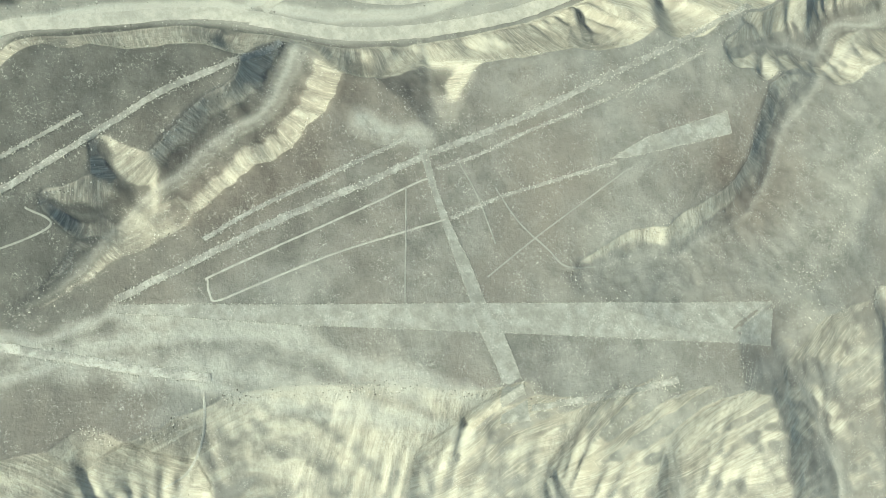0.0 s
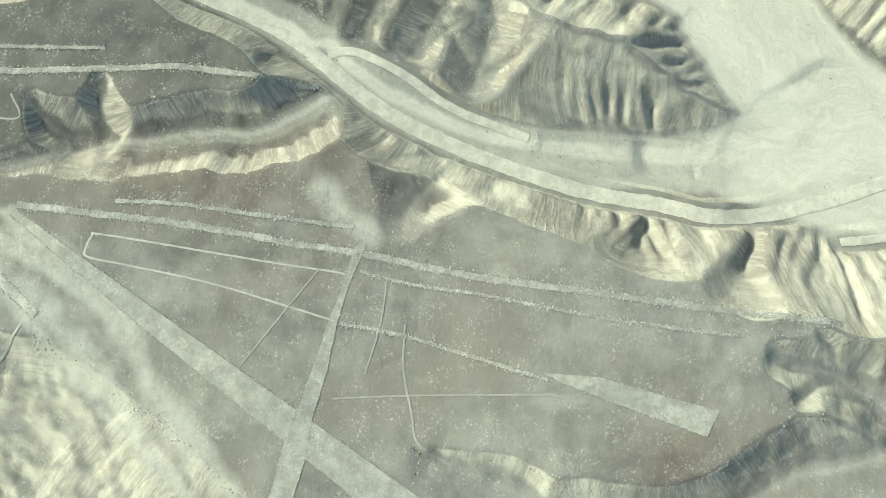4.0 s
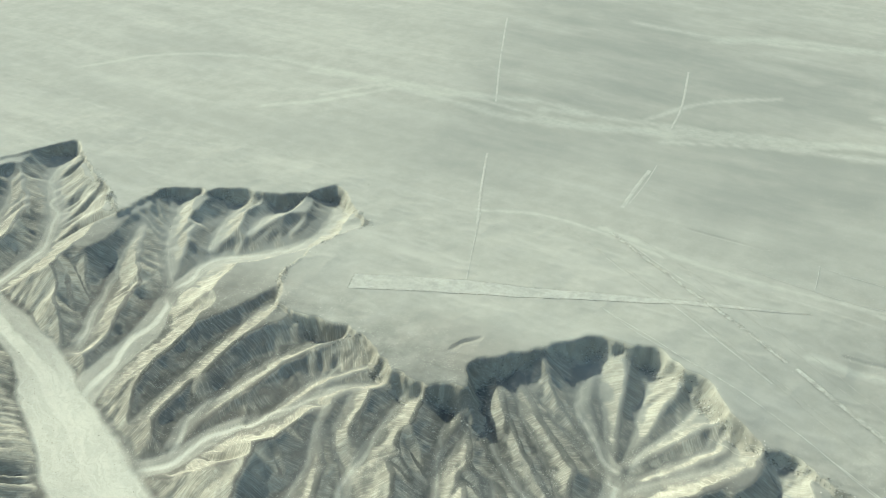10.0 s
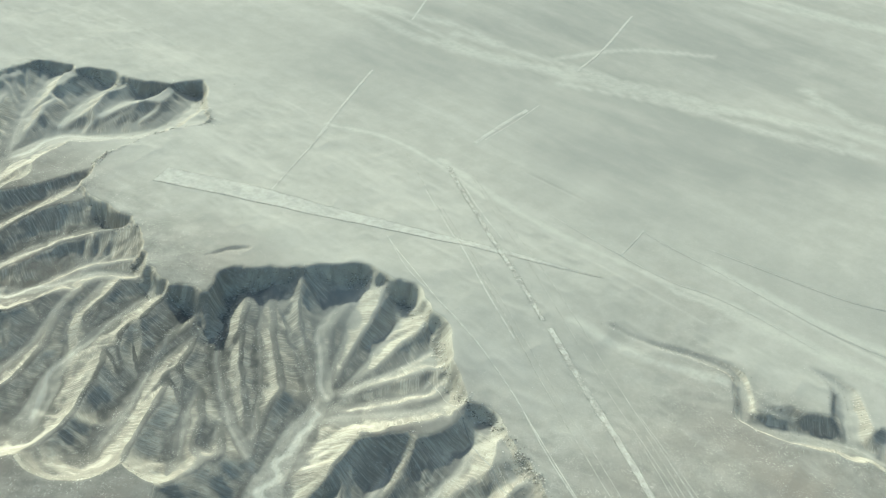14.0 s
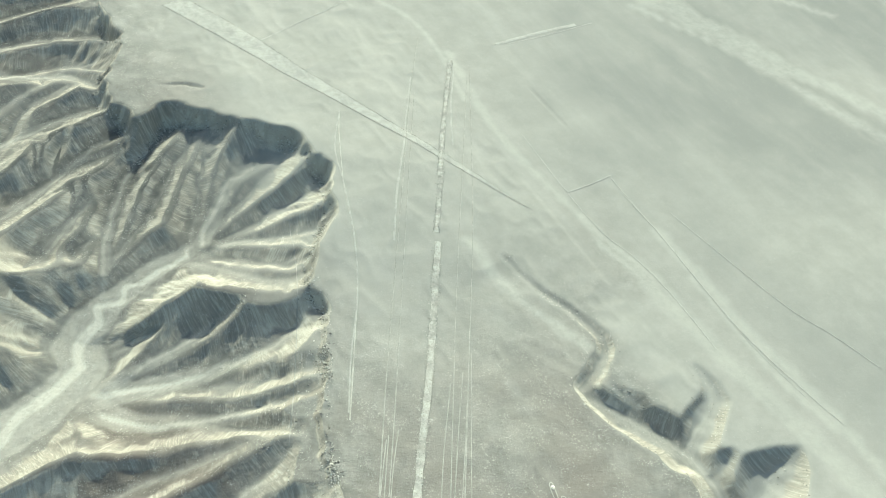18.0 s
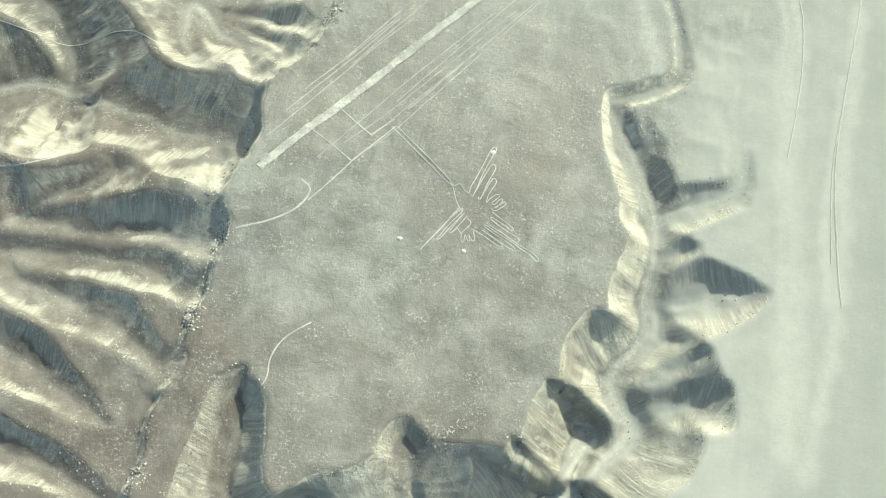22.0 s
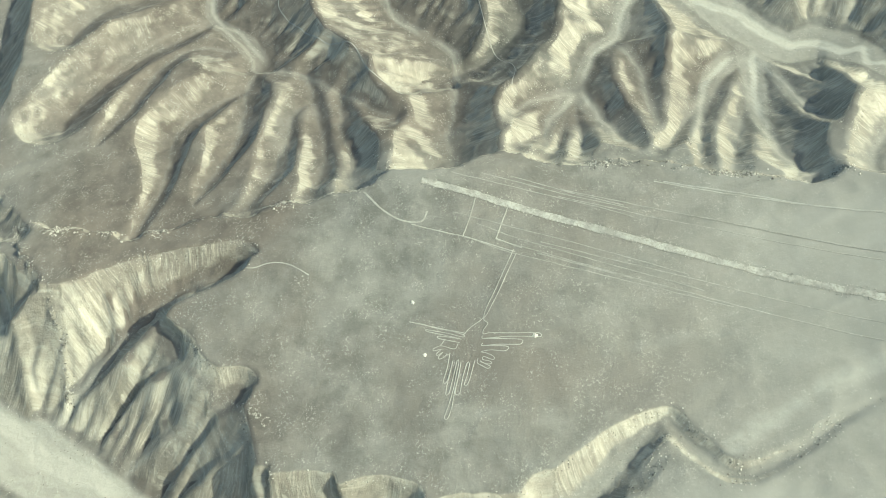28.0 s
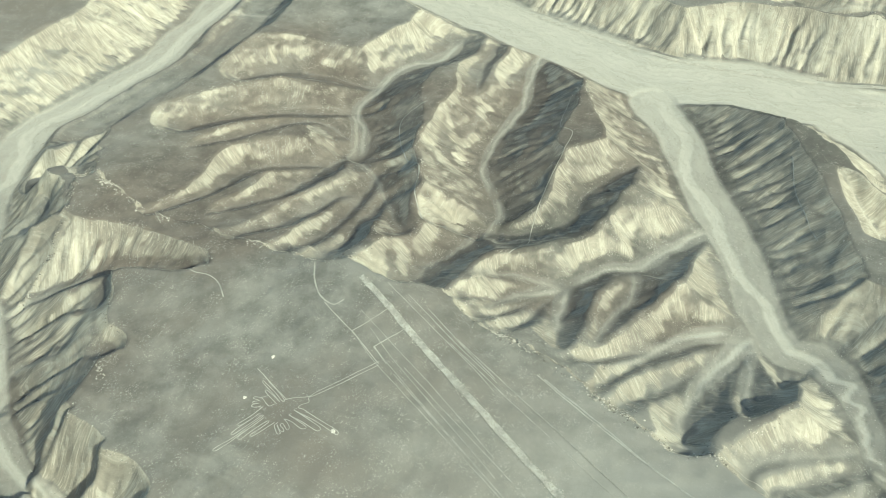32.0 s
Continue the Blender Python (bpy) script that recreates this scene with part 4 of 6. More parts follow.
    for number, (pts, beds, slope, fluted) in enumerate(WADIS):
        whole = smooth_line(np.hstack([pts, beds]), 2.0)
        span = np.r_[0, np.cumsum(np.hypot(*np.diff(whole[:, :2], axis=0).T))]
        up = 1.0 if whole[-1, 2] > whole[0, 2] else -1.0
        slope = min(slope) if isinstance(slope, tuple) else slope
        for side in (-1.0, 1.0):
            at = rng.uniform(2, 10)
            while at < span[-1] and fluted > 0.11:
                p = np.array([np.interp(at, span, whole[:, c]) for c in range(4)])
                q = np.array([np.interp(min(at + 2, span[-1]), span, whole[:, c]) - np.interp(max(at - 2, 0), span, whole[:, c]) for c in range(2)])
                q /= np.linalg.norm(q) + 1e-9
                at += rng.uniform(4, 14)
                climb = slope * (1 - (1 - rng.uniform(0.42, 0.74)) * (0.3 + 0.7 * fluted))
                length = min(rng.uniform(8, 46), (-10.5 - p[2]) / climb)
                if length < 6 or rng.random() > 0.3 + 0.6 * fluted:
                    continue
                way = side * np.array([-q[1], q[0]]) + up * rng.uniform(0.15, 1.5) * q
                way /= np.linalg.norm(way)
                turn = rng.uniform(-0.4, 0.4)
                bent = np.array([way[0] - turn * way[1], way[1] + turn * way[0]])
                a = p[:2] + way * p[3] * 0.9
                out = max(side * (way[1] * q[0] - way[0] * q[1]), 0.35)
                head = min(-10.8, p[2] + 0.93 * slope * length * out)
                middle = min(p[2] + climb * length * 0.42, p[2] + 0.5 * (head - p[2]))
                gully = [np.r_[a, p[2], 0.3], np.r_[a + way * length * 0.5, middle, 0.25], np.r_[a + way * length * 0.5 + bent * length * 0.5, head, 0.15]]
                carve(np.array(gully), slope * rng.uniform(0.85, 1.02), 20.0, number + int(at), True)
    # the rim breaks off in a low cliff
    cut += np.where(inside, 0, 1.5 * away * np.clip((20 - away) / 8, 0, 1)) * np.clip((505 - Y) / 10, 0, 1)
    deep = top - cut
    height = np.where(deep > 0, cut, top)
    slopes = np.clip(deep / 3, 0, 1) * (1 - bed)
    height += slopes * CALM * (0.15 - 0.36 * np.abs(field_noise(X / 5.2, Y / 5.2, 6)) + 0.22 * field_noise(X / 2.3, Y / 2.3, 7) + 0.12 * field_noise(X / 1.3, Y / 1.3, 73))
    bed *= np.clip(deep / 1.5, 0, 1)
    # loose ground creeps off the crests until they are round
    loose = (CALM * np.clip((deep - 0.3) / 2.5, 0, 1))[1:-1, 1:-1]
    for turn in range(6):
        mean = 0.25 * (height[:-2, 1:-1] + height[2:, 1:-1] + height[1:-1, :-2] + height[1:-1, 2:])
        height[1:-1, 1:-1] += 0.5 * loose * np.minimum(mean - height[1:-1, 1:-1], 0)
    # broken rock stands along the rim
    crag = np.exp(-(away / 1.7) ** 2) * fade * np.clip((-150 - X) / 100, 0, 1)
    height += CALM * crag * (1.3 * np.abs(field_noise(X / 1.9, Y / 1.9, 95)) - 0.35 + 0.5 * field_noise(X / 6, Y / 6, 96))
    rill = np.zeros_like(X)
    i0, i1 = np.searchsorted(gx, [-500, 181])
    j0, j1 = np.searchsorted(gy, [-300, 714])
    fine = (slice(j0, j1), slice(i0, i1))
    free = np.clip(deep[fine] + 0.6, 0, 1) * np.clip(1 - 1.6 * bed[fine], 0, 1) * np.clip(0.85 + 0.75 * field_noise(X[fine] / 17, Y[fine] / 17, 71) + 0.4 * field_noise(X[fine] / 6, Y[fine] / 6, 72), 0.15, 1.5)
    fall = np.hypot(*np.gradient(height[fine]))
    for turn in range(6):
        fall[1:-1, 1:-1] = 0.2 * (fall[1:-1, 1:-1] + fall[:-2, 1:-1] + fall[2:, 1:-1] + fall[1:-1, :-2] + fall[1:-1, 2:])
    free *= np.clip((fall - 0.38) / 0.18, 0.1, 1)
    worn_down, flow = run_off(height[fine], free)
    worn_down -= height[fine]
    for axis in (0, 1):
        worn_down = 0.25 * np.roll(worn_down, 1, axis) + 0.5 * worn_down + 0.25 * np.roll(worn_down, -1, axis)
    height[fine] += worn_down
    rill[fine] = np.clip(np.log(np.maximum(flow, 1) / 34) / 1.6, 0, 1) * np.clip(deep[fine] / 2, 0, 1) * np.clip(1 - 1.6 * bed[fine], 0, 1)
    for axis in (0, 1):
        rill = 0.25 * np.roll(rill, 1, axis) + 0.5 * rill + 0.25 * np.roll(rill, -1, axis)
    brown, dark = np.zeros_like(X), np.zeros_like(X)
    for x, y, r in DARK:
        dark += np.exp(-((X - x) ** 2 + (Y - y) ** 2) / r ** 2)
    dark += 0.5 * inside * fade * np.clip((360 - Y) / 80, 0, 1) * np.clip((-180 - X) / 60, 0, 1)
    dark = np.clip(dark * (0.85 + 0.4 * field_noise(X / 20, Y / 20, 53)), 0, 1)
    for x, y, r in BROWN:
        brown += np.exp(-((X - x) ** 2 + (Y - y) ** 2) / r ** 2)
    brown = np.clip(brown * (0.8 + 0.5 * field_noise(X / 16, Y / 16, 51)), 0, 1)
    # where the far ground is coloured paler, standing in for haze
    pale = np.clip((-452 - X + 14 * field_noise(X / 30, Y / 30, 11)) / 40, 0, 1)
    pale = np.maximum(pale, np.clip((-437 - X + 5 * field_noise(X / 14, Y / 14, 12)) / 12, 0, 1) * np.clip((Y - 330) / 40, 0, 1) * np.clip((540 - Y) / 30, 0, 1))
    pale = np.maximum(pale, np.clip((-318 - X) / 50, 0, 1) * np.clip((430 - Y) / 130, 0, 1))
    pale = np.maximum(pale, np.clip((-300 - Y) / 50, 0, 1))
    worn = np.zeros_like(X)
    for width, pts in WORN:
        line = smooth_line(np.reshape(pts, (-1, 2)).astype(float), 8.0)
        reach = width * 1.5 + 4
        i0, i1 = np.searchsorted(gx, [line[:, 0].min() - reach, line[:, 0].max() + reach])
        j0, j1 = np.searchsorted(gy, [line[:, 1].min() - reach, line[:, 1].max() + reach])
        x, y = X[j0:j1, i0:i1], Y[j0:j1, i0:i1]
        d = np.full_like(x, 1e9)
        for a, b in zip(line[:-1], line[1:]):
            v = b - a
            k = np.clip(((x - a[0]) * v[0] + (y - a[1]) * v[1]) / (v @ v), 0, 1)
            d = np.minimum(d, np.hypot(x - a[0] - k * v[0], y - a[1] - k * v[1]))
        d += 0.35 * width * field_noise(x / (1.5 + width), y / (1.5 + width), 31)
        worn[j0:j1, i0:i1] = np.maximum(worn[j0:j1, i0:i1], 1 - np.clip(d / width, 0, 1) ** 1.5)
    return height, bed, pale, worn, brown, dark, rill, deep, flow_u, flow_v, crag


Z, BED, PALE, WORN_AT, BROWN_AT, DARK_AT, RILL, DEEP, FLOW_U, FLOW_V, CRAG = lie_of_the_land()


def height_at(x, y):
    """Ground height at places, between the grid's corners."""
    i = np.clip(np.searchsorted(gx, x) - 1, 0, len(gx) - 2)
    j = np.clip(np.searchsorted(gy, y) - 1, 0, len(gy) - 2)
    f, g = (x - gx[i]) / (gx[i + 1] - gx[i]), (y - gy[j]) / (gy[j + 1] - gy[j])
    return (Z[j, i] * (1 - f) + Z[j, i + 1] * f) * (1 - g) + (Z[j + 1, i] * (1 - f) + Z[j + 1, i + 1] * f) * g


def grade(pts, width):
    """Level the ground under a road, with a gentle shoulder."""
    line = smooth_line(np.reshape(pts, (-1, 2)).astype(float), 2.0)
    z = height_at(line[:, 0], line[:, 1])
    kernel = np.ones(9) / 9
    z = np.convolve(np.pad(z, 4, mode="edge"), kernel, mode="valid")
    reach = width / 2 + 4
    for (x0, y0), (x1, y1), za, zb in zip(line[:-1], line[1:], z[:-1], z[1:]):
        i0, i1 = np.searchsorted(gx, [min(x0, x1) - reach, max(x0, x1) + reach])
        j0, j1 = np.searchsorted(gy, [min(y0, y1) - reach, max(y0, y1) + reach])
        x, y = X[j0:j1, i0:i1], Y[j0:j1, i0:i1]
        size = (x1 - x0) ** 2 + (y1 - y0) ** 2 + 1e-9
        k = np.clip(((x - x0) * (x1 - x0) + (y - y0) * (y1 - y0)) / size, 0, 1)
        d = np.hypot(x - x0 - k * (x1 - x0), y - y0 - k * (y1 - y0))
        share = 1 - np.clip((d - width / 2 - 0.8) / 3.0, 0, 1)
        flat = za + (zb - za) * k
        Z[j0:j1, i0:i1] += (flat - Z[j0:j1, i0:i1]) * share


ROADS = [
    ("road_main", 3.7, [-151.8, -170, -135.5, -148.8, -118.1, -128.9, -115.6, -112.2, -115, -93.3, -111.7, -79.6, -114.4, -60.3, -116.4, -44.5, -113.5, -27.8, -110.7, -13.5, -113.5, 4.2, -121.5, 20.6]),
    ("road_main", 4.2, [-121.8, 20.2, -122, 31.5, -115.9, 47.7, -111.1, 62.3, -106.6, 76, -100, 89.7, -92.7, 101.2]),
    ("road_main", 5, [-95.7, 95.6, -79.1, 119.5, -70.5, 139.3, -64, 158.3, -57.3, 185.5, -54.3, 211.6, -51.5, 227, -53.2, 241.8, -56.5, 256.2, -62.2, 274.3, -69.9, 293.7]),
    ("track_side", 3, [-96, 101.1, -97.5, 110.4, -90.8, 126.7, -81.3, 143.1, -73.6, 167.8]),
    ("road_bend", 2.9, [-151.2, -164.1, -165, -136.3, -174.5, -105.7, -180.3, -82.8, -190.2, -44.4, -196.3, -17.2, -199, -1, -202.2, 6.8, -207.5, 7.7, -217.3, -2.9, -227.3, -14.5]),
    ("road_bend", 2.4, [-217.7, -4.6, -237, -27.8, -239.9, -43.5, -240, -63.4, -246.9, -80.9, -249, -105.7, -258.4, -128.4, -266.5, -159, -276.7, -165.6, -280.6, -184.5, -289.3, -204.9, -287.9, -219.9, -312, -230.4, -327.6, -255, -330.8, -274.8]),
    ("road_north", 2.5, [-116.9, -126.9, -123.7, -136.8, -140.4, -155.6, -146, -165.3, -148.8, -183.4, -151.8, -202.5, -164.1, -216.4, -187.9, -223.3, -206.2, -239.5, -193.6, -269.4]),
    ("road_spur", 2.6, [-189.7, -274.6, -205.6, -268.9, -226.5, -237.4]),
    ("road_spur_two", 2.2, [-194.3, -271.2, -197.7, -257.4, -199.1, -241.7]),
    ("road_bank", 3, [-28.7, 479.5, -43, 435.6, -54.5, 382.6, -53, 320.8, -46, 272.3]),
]
for road_name, road_width, road_pts in ROADS:
    grade(road_pts, road_width)


def sheet(name, xs, ys, zs):
    """One mesh from a grid of heights."""
    rows, cols = zs.shape
    me = bpy.data.meshes.new(name)
    me.vertices.add(rows * cols)
    me.vertices.foreach_set("co", np.stack([xs, ys, zs], -1).astype(np.float32).ravel())
    a = (np.arange(rows - 1)[:, None] * cols + np.arange(cols - 1)).ravel()
    quads = np.stack([a, a + 1, a + cols + 1, a + cols], -1).astype(np.int32)
    me.loops.add(quads.size)
    me.loops.foreach_set("vertex_index", quads.ravel())
    me.polygons.add(len(quads))
    me.polygons.foreach_set("loop_start", np.arange(0, quads.size, 4, dtype=np.int32))
    me.polygons.foreach_set("use_smooth", np.ones(len(quads), dtype=bool))
    me.update(calc_edges=True)
    return me


ground_mesh = sheet("ground", X, Y, Z)
for key, values in (("bed", BED), ("pale", PALE), ("worn", WORN_AT), ("brown", BROWN_AT), ("dark", DARK_AT), ("rill", RILL), ("flow_u", FLOW_U), ("flow_v", FLOW_V)):
    layer = ground_mesh.attributes.new(key, "FLOAT", "POINT")
    layer.data.foreach_set("value", values.astype(np.float32).ravel())
ground_mesh.materials.append(GROUND)
ground = tagged(new("ground", ground_mesh), "dry stony desert plain cut by pale sandy wadis", "ground", kind="structure")


LAID = []


def band(name, width, pts, material, label, category, group="", kind="", lift=0.12, ragged=0.15):
    """A strip laid on the ground along a line."""
    line = smooth_line(np.reshape(pts, (-1, 2)).astype(float), min(1.5, max(0.5, width)))
    way = np.gradient(line, axis=0)
    way /= np.linalg.norm(way, axis=1)[:, None] + 1e-9
    across = np.stack([-way[:, 1], way[:, 0]], -1)
    n = len(line)
    cols = 5 if width > 2.5 else 3
    seed = sum(map(ord, name))
    verts = []
    for k in range(cols):
        s = (k / (cols - 1) - 0.5) * width
        wobble = (soft_noise(np.arange(n) / 1.3, seed + k) - 0.5) * 2 * ragged * width * (1 if k in (0, cols - 1) else 0.2)
        p = line + across * (s + wobble)[:, None]
        verts.append(np.column_stack([p, height_at(p[:, 0], p[:, 1]) + (lift if 0 < k < cols - 1 else lift - 0.08)]))
    v = np.stack(verts, 1)
    LAID.append(name)
    v[:, :, 2] += 0.006 * (len(LAID) % 14)
    me = sheet(name, v[:, :, 0][:, ::-1], v[:, :, 1][:, ::-1], v[:, :, 2][:, ::-1])
    me.materials.append(material)
    return tagged(new(name, me), label, category, group, kind)


def patch(name, pts, material, label, category, group=""):
    """A flat cleared field with a straight-sided outline, laid on the ground."""
    outline = [Vector((x, y, 0)) for x, y in np.reshape(pts, (-1, 2))]
    bm = bmesh.new()
    bm.faces.new([bm.verts.new(p) for p in outline])
    low, high = np.min(np.reshape(pts, (-1, 2)), 0), np.max(np.reshape(pts, (-1, 2)), 0)
    for axis in (0, 1):
        for c in np.arange(low[axis] + 2.5, high[axis], 2.5):
            normal = (1, 0, 0) if axis == 0 else (0, 1, 0)
            bmesh.ops.bisect_plane(bm, geom=bm.verts[:] + bm.edges[:] + bm.faces[:], plane_co=(c * normal[0], c * normal[1], 0), plane_no=normal)
    for v in bm.verts:
        v.co.z = float(height_at(np.array([v.co.x]), np.array([v.co.y]))[0]) + 0.09 + 0.006 * (len(pts) % 5)
    bmesh.ops.recalc_face_normals(bm, faces=bm.faces)
    if sum(f.normal.z for f in bm.faces) < 0:
        bmesh.ops.reverse_faces(bm, faces=bm.faces)
    me = bpy.data.meshes.new(name)
    bm.to_mesh(me)
    bm.free()
    me.materials.append(material)
    return tagged(new(name, me), label, category, group)


for road_name, road_width, road_pts in ROADS:
    band(road_name, road_width, road_pts, ROAD, "pale graded dirt road winding between dark stony hills", "road", kind="structure", lift=0.2, ragged=0.05)



def stones_mesh(name, places, sizes, material, seed, small=False):
    """Many small rough stones joined into one mesh."""
    rng = np.random.default_rng(seed)
    g = (1 + 5 ** 0.5) / 2
    ball = np.array([(-1, g, 0), (1, g, 0), (-1, -g, 0), (1, -g, 0), (0, -1, g), (0, 1, g), (0, -1, -g), (0, 1, -g), (g, 0, -1), (g, 0, 1), (-g, 0, -1), (-g, 0, 1)]) / 1.9
    f = np.array([0, 11, 5, 0, 5, 1, 0, 1, 7, 0, 7, 10, 0, 10, 11, 1, 5, 9, 5, 11, 4, 11, 10, 2, 10, 7, 6, 7, 1, 8,
        3, 9, 4, 3, 4, 2, 3, 2, 6, 3, 6, 8, 3, 8, 9, 4, 9, 5, 2, 4, 11, 6, 2, 10, 8, 6, 7, 9, 8, 1]).reshape(-1, 3)
    if small:
        ball = np.array([(1, 0, 0), (0, 1, 0), (-1, 0, 0), (0, -1, 0), (0, 0, 1), (0, 0, -1)], float)
        f = np.array([0, 1, 4, 1, 2, 4, 2, 3, 4, 3, 0, 4, 1, 0, 5, 2, 1, 5, 3, 2, 5, 0, 3, 5]).reshape(-1, 3)
    n, corners = len(places), len(ball)
    rough = ball[None] * (0.75 + 0.5 * rng.random((n, corners, 1)))
    rough *= np.stack([0.7 + 0.6 * rng.random(n), 0.7 + 0.6 * rng.random(n), 0.45 + 0.4 * rng.random(n)], -1)[:, None]
    turn = rng.random(n) * math.tau
    c, s = np.cos(turn)[:, None], np.sin(turn)[:, None]
    rough = np.stack([rough[..., 0] * c - rough[..., 1] * s, rough[..., 0] * s + rough[..., 1] * c, rough[..., 2]], -1)
    v = rough * sizes[:, None, None] + places[:, None]
    tris = (f[None] + corners * np.arange(n)[:, None, None]).astype(np.int32).reshape(-1, 3)
    me = bpy.data.meshes.new(name)
    me.vertices.add(n * corners)
    me.vertices.foreach_set("co", v.astype(np.float32).ravel())
    me.loops.add(tris.size)
    me.loops.foreach_set("vertex_index", tris.ravel())
    me.polygons.add(len(tris))
    me.polygons.foreach_set("loop_start", np.arange(0, tris.size, 3, dtype=np.int32))
    me.update(calc_edges=True)
    me.materials.append(material)
    return me


def on_ground(x, y, up=0.0):
    x, y = np.asarray(x, float), np.asarray(y, float)
    return np.column_stack([x, y, height_at(x, y) + up])


def stone_edge(parent, pts, spacing=0.4, size=0.14, closed=True, material=None, spread=0.16):
    """The row of cleared stones heaped along an edge, a part of its field or strip."""
    p = np.reshape(pts, (-1, 2)).astype(float)
    p = np.vstack([p, p[:1]]) if closed else p
    rng = np.random.default_rng(len(pts) + int(abs(p[0, 0])))
    out = []
    for a, b in zip(p[:-1], p[1:]):
        k = np.arange(0, np.linalg.norm(b - a), spacing) / max(np.linalg.norm(b - a), 1e-6)
        out.append(a + (b - a) * k[:, None])
    q = np.vstack(out)
    q = q + rng.normal(0, spread, q.shape)
    ob = new("stone_edge", stones_mesh("stone_edge", on_ground(q[:, 0], q[:, 1], 0.12), size * (0.6 + 0.8 * rng.random(len(q))), material or PALE_STONE, len(q)))
    ob.parent = parent
    return tagged(ob, "low row of heaped stones", kind="stuff")


def strip_edges(parent, pts, width, material=None):
    """Both long edges of a straight strip."""
    line = smooth_line(np.reshape(pts, (-1, 2)).astype(float), 4.0)
    way = np.gradient(line, axis=0)
    way /= np.linalg.norm(way, axis=1)[:, None]
    across = np.stack([-way[:, 1], way[:, 0]], -1)
    for side in (-0.5, 0.5):
        stone_edge(parent, line + across * side * width, 0.4, 0.2 if material else 0.15, False, material, 0.1 + 0.2 * width)


strip_edges(band("cleared_strip", 2.6, [-105.8, -84.2, -86.5, -64, -65.5, -42.7, -50.5, -26.4, -30, -4, -17.3, 9.4, -4.9, 24.5], STRIP, "wide pale cleared strip running straight over the mesa", "desert line", "cleared strips", ragged=0.1), [-105.8, -84.2, -86.5, -64, -65.5, -42.7, -50.5, -26.4, -30, -4, -17.3, 9.4, -4.9, 24.5], 2.6)
strip_edges(band("desert_line", 1.9, [-80.8, -52.3, -79.5, -31.3, -78.9, -10.7, -80.7, 18.5, -82.5, 39.7, -84, 57.3, -82.8, 76.2, -82.2, 91.1, -83.4, 99.4], RUBBLE, "long straight pale rubble line across the dark mesa", "desert line", "rubble lines of the mesa", ragged=0.12), [-80.8, -52.3, -79.5, -31.3, -78.9, -10.7, -80.7, 18.5, -82.5, 39.7, -84, 57.3, -82.8, 76.2, -82.2, 91.1, -83.4, 99.4], 1.9, PALE_STONE)
strip_edges(band("desert_line", 1.1, [-85.5, -36.3, -87.2, -13, -88, 11.2, -88.8, 33.9], RUBBLE, "long straight pale rubble line across the dark mesa", "desert line", "rubble lines of the mesa", ragged=0.12), [-85.5, -36.3, -87.2, -13, -88, 11.2, -88.8, 33.9], 1.1, PALE_STONE)
band("desert_line", 0.6, [-69.5, -40.8, -66.9, -13.8, -64.4, 9.7, -72.5, 7.2], FAINT, "thin faint line with a sharp corner on mesa", "desert line", "", ragged=0.1)
band("wheel_track", 1.6, [-179, -82.5, -158.8, -59.1, -145.6, -41.4, -136.2, -20.6, -128.2, 2.6], FAINT, "pale twin wheel track climbing a dark hillside", "desert line", "", ragged=0.1)
band("desert_line", 0.6, [-7.4, 110.7, -11.7, 93.8, -16.6, 73.8, -20.7, 48.7, -22.5, 37.5, -24.8, 36.5, -28.8, 38.2, -29.3, 41.1, -25.7, 73.6, -23.5, 93.1, -21.7, 111.1, -20, 113], LINE, "thin bright looped line scraped round a rubble patch", "desert line", "", ragged=0.1)
strip_edges(band("desert_line", 2, [-37.5, 14.2, -35.4, 40.8, -34.2, 59.1, -32.3, 77.8, -29.8, 97.1, -27.8, 117.7, -22.3, 154, -19.6, 186.5, -16.7, 221.4, -14.8, 261.6], RUBBLE, "long straight pale rubble line across the dark mesa", "desert line", "rubble lines of the mesa", ragged=0.12), [-37.5, 14.2, -35.4, 40.8, -34.2, 59.1, -32.3, 77.8, -29.8, 97.1, -27.8, 117.7, -22.3, 154, -19.6, 186.5, -16.7, 221.4, -14.8, 261.6], 2, PALE_STONE)
strip_edges(band("desert_line", 1.2, [-39.7, 43.5, -39.9, 60.8, -38.4, 79.8, -37.2, 95.7, -35.9, 114.5], RUBBLE, "long straight pale rubble line across the dark mesa", "desert line", "rubble lines of the mesa", ragged=0.12), [-39.7, 43.5, -39.9, 60.8, -38.4, 79.8, -37.2, 95.7, -35.9, 114.5], 1.2, PALE_STONE)
strip_edges(band("desert_line", 0.9, [-22.4, 117.4, -19.1, 134.8, -17.4, 152.9, -11.9, 190.1, -8.8, 229.8], RUBBLE, "long straight pale rubble line across the dark mesa", "desert line", "rubble lines of the mesa", ragged=0.12), [-22.4, 117.4, -19.1, 134.8, -17.4, 152.9, -11.9, 190.1, -8.8, 229.8], 0.9, PALE_STONE)
strip_edges(band("desert_line", 1, [-6.8, 112.2, -4.5, 129.1, -0.5, 145.4, 6.9, 173], RUBBLE, "long straight pale rubble line across the dark mesa", "desert line", "rubble lines of the mesa", ragged=0.12), [-6.8, 112.2, -4.5, 129.1, -0.5, 145.4, 6.9, 173], 1, PALE_STONE)
band("desert_line", 0.5, [-22.5, 105.1, -7.7, 94.9, 8.1, 84], FAINT, "faint thin straight line scratched into mesa gravel", "desert line", "thin lines on the mesa", ragged=0.1)
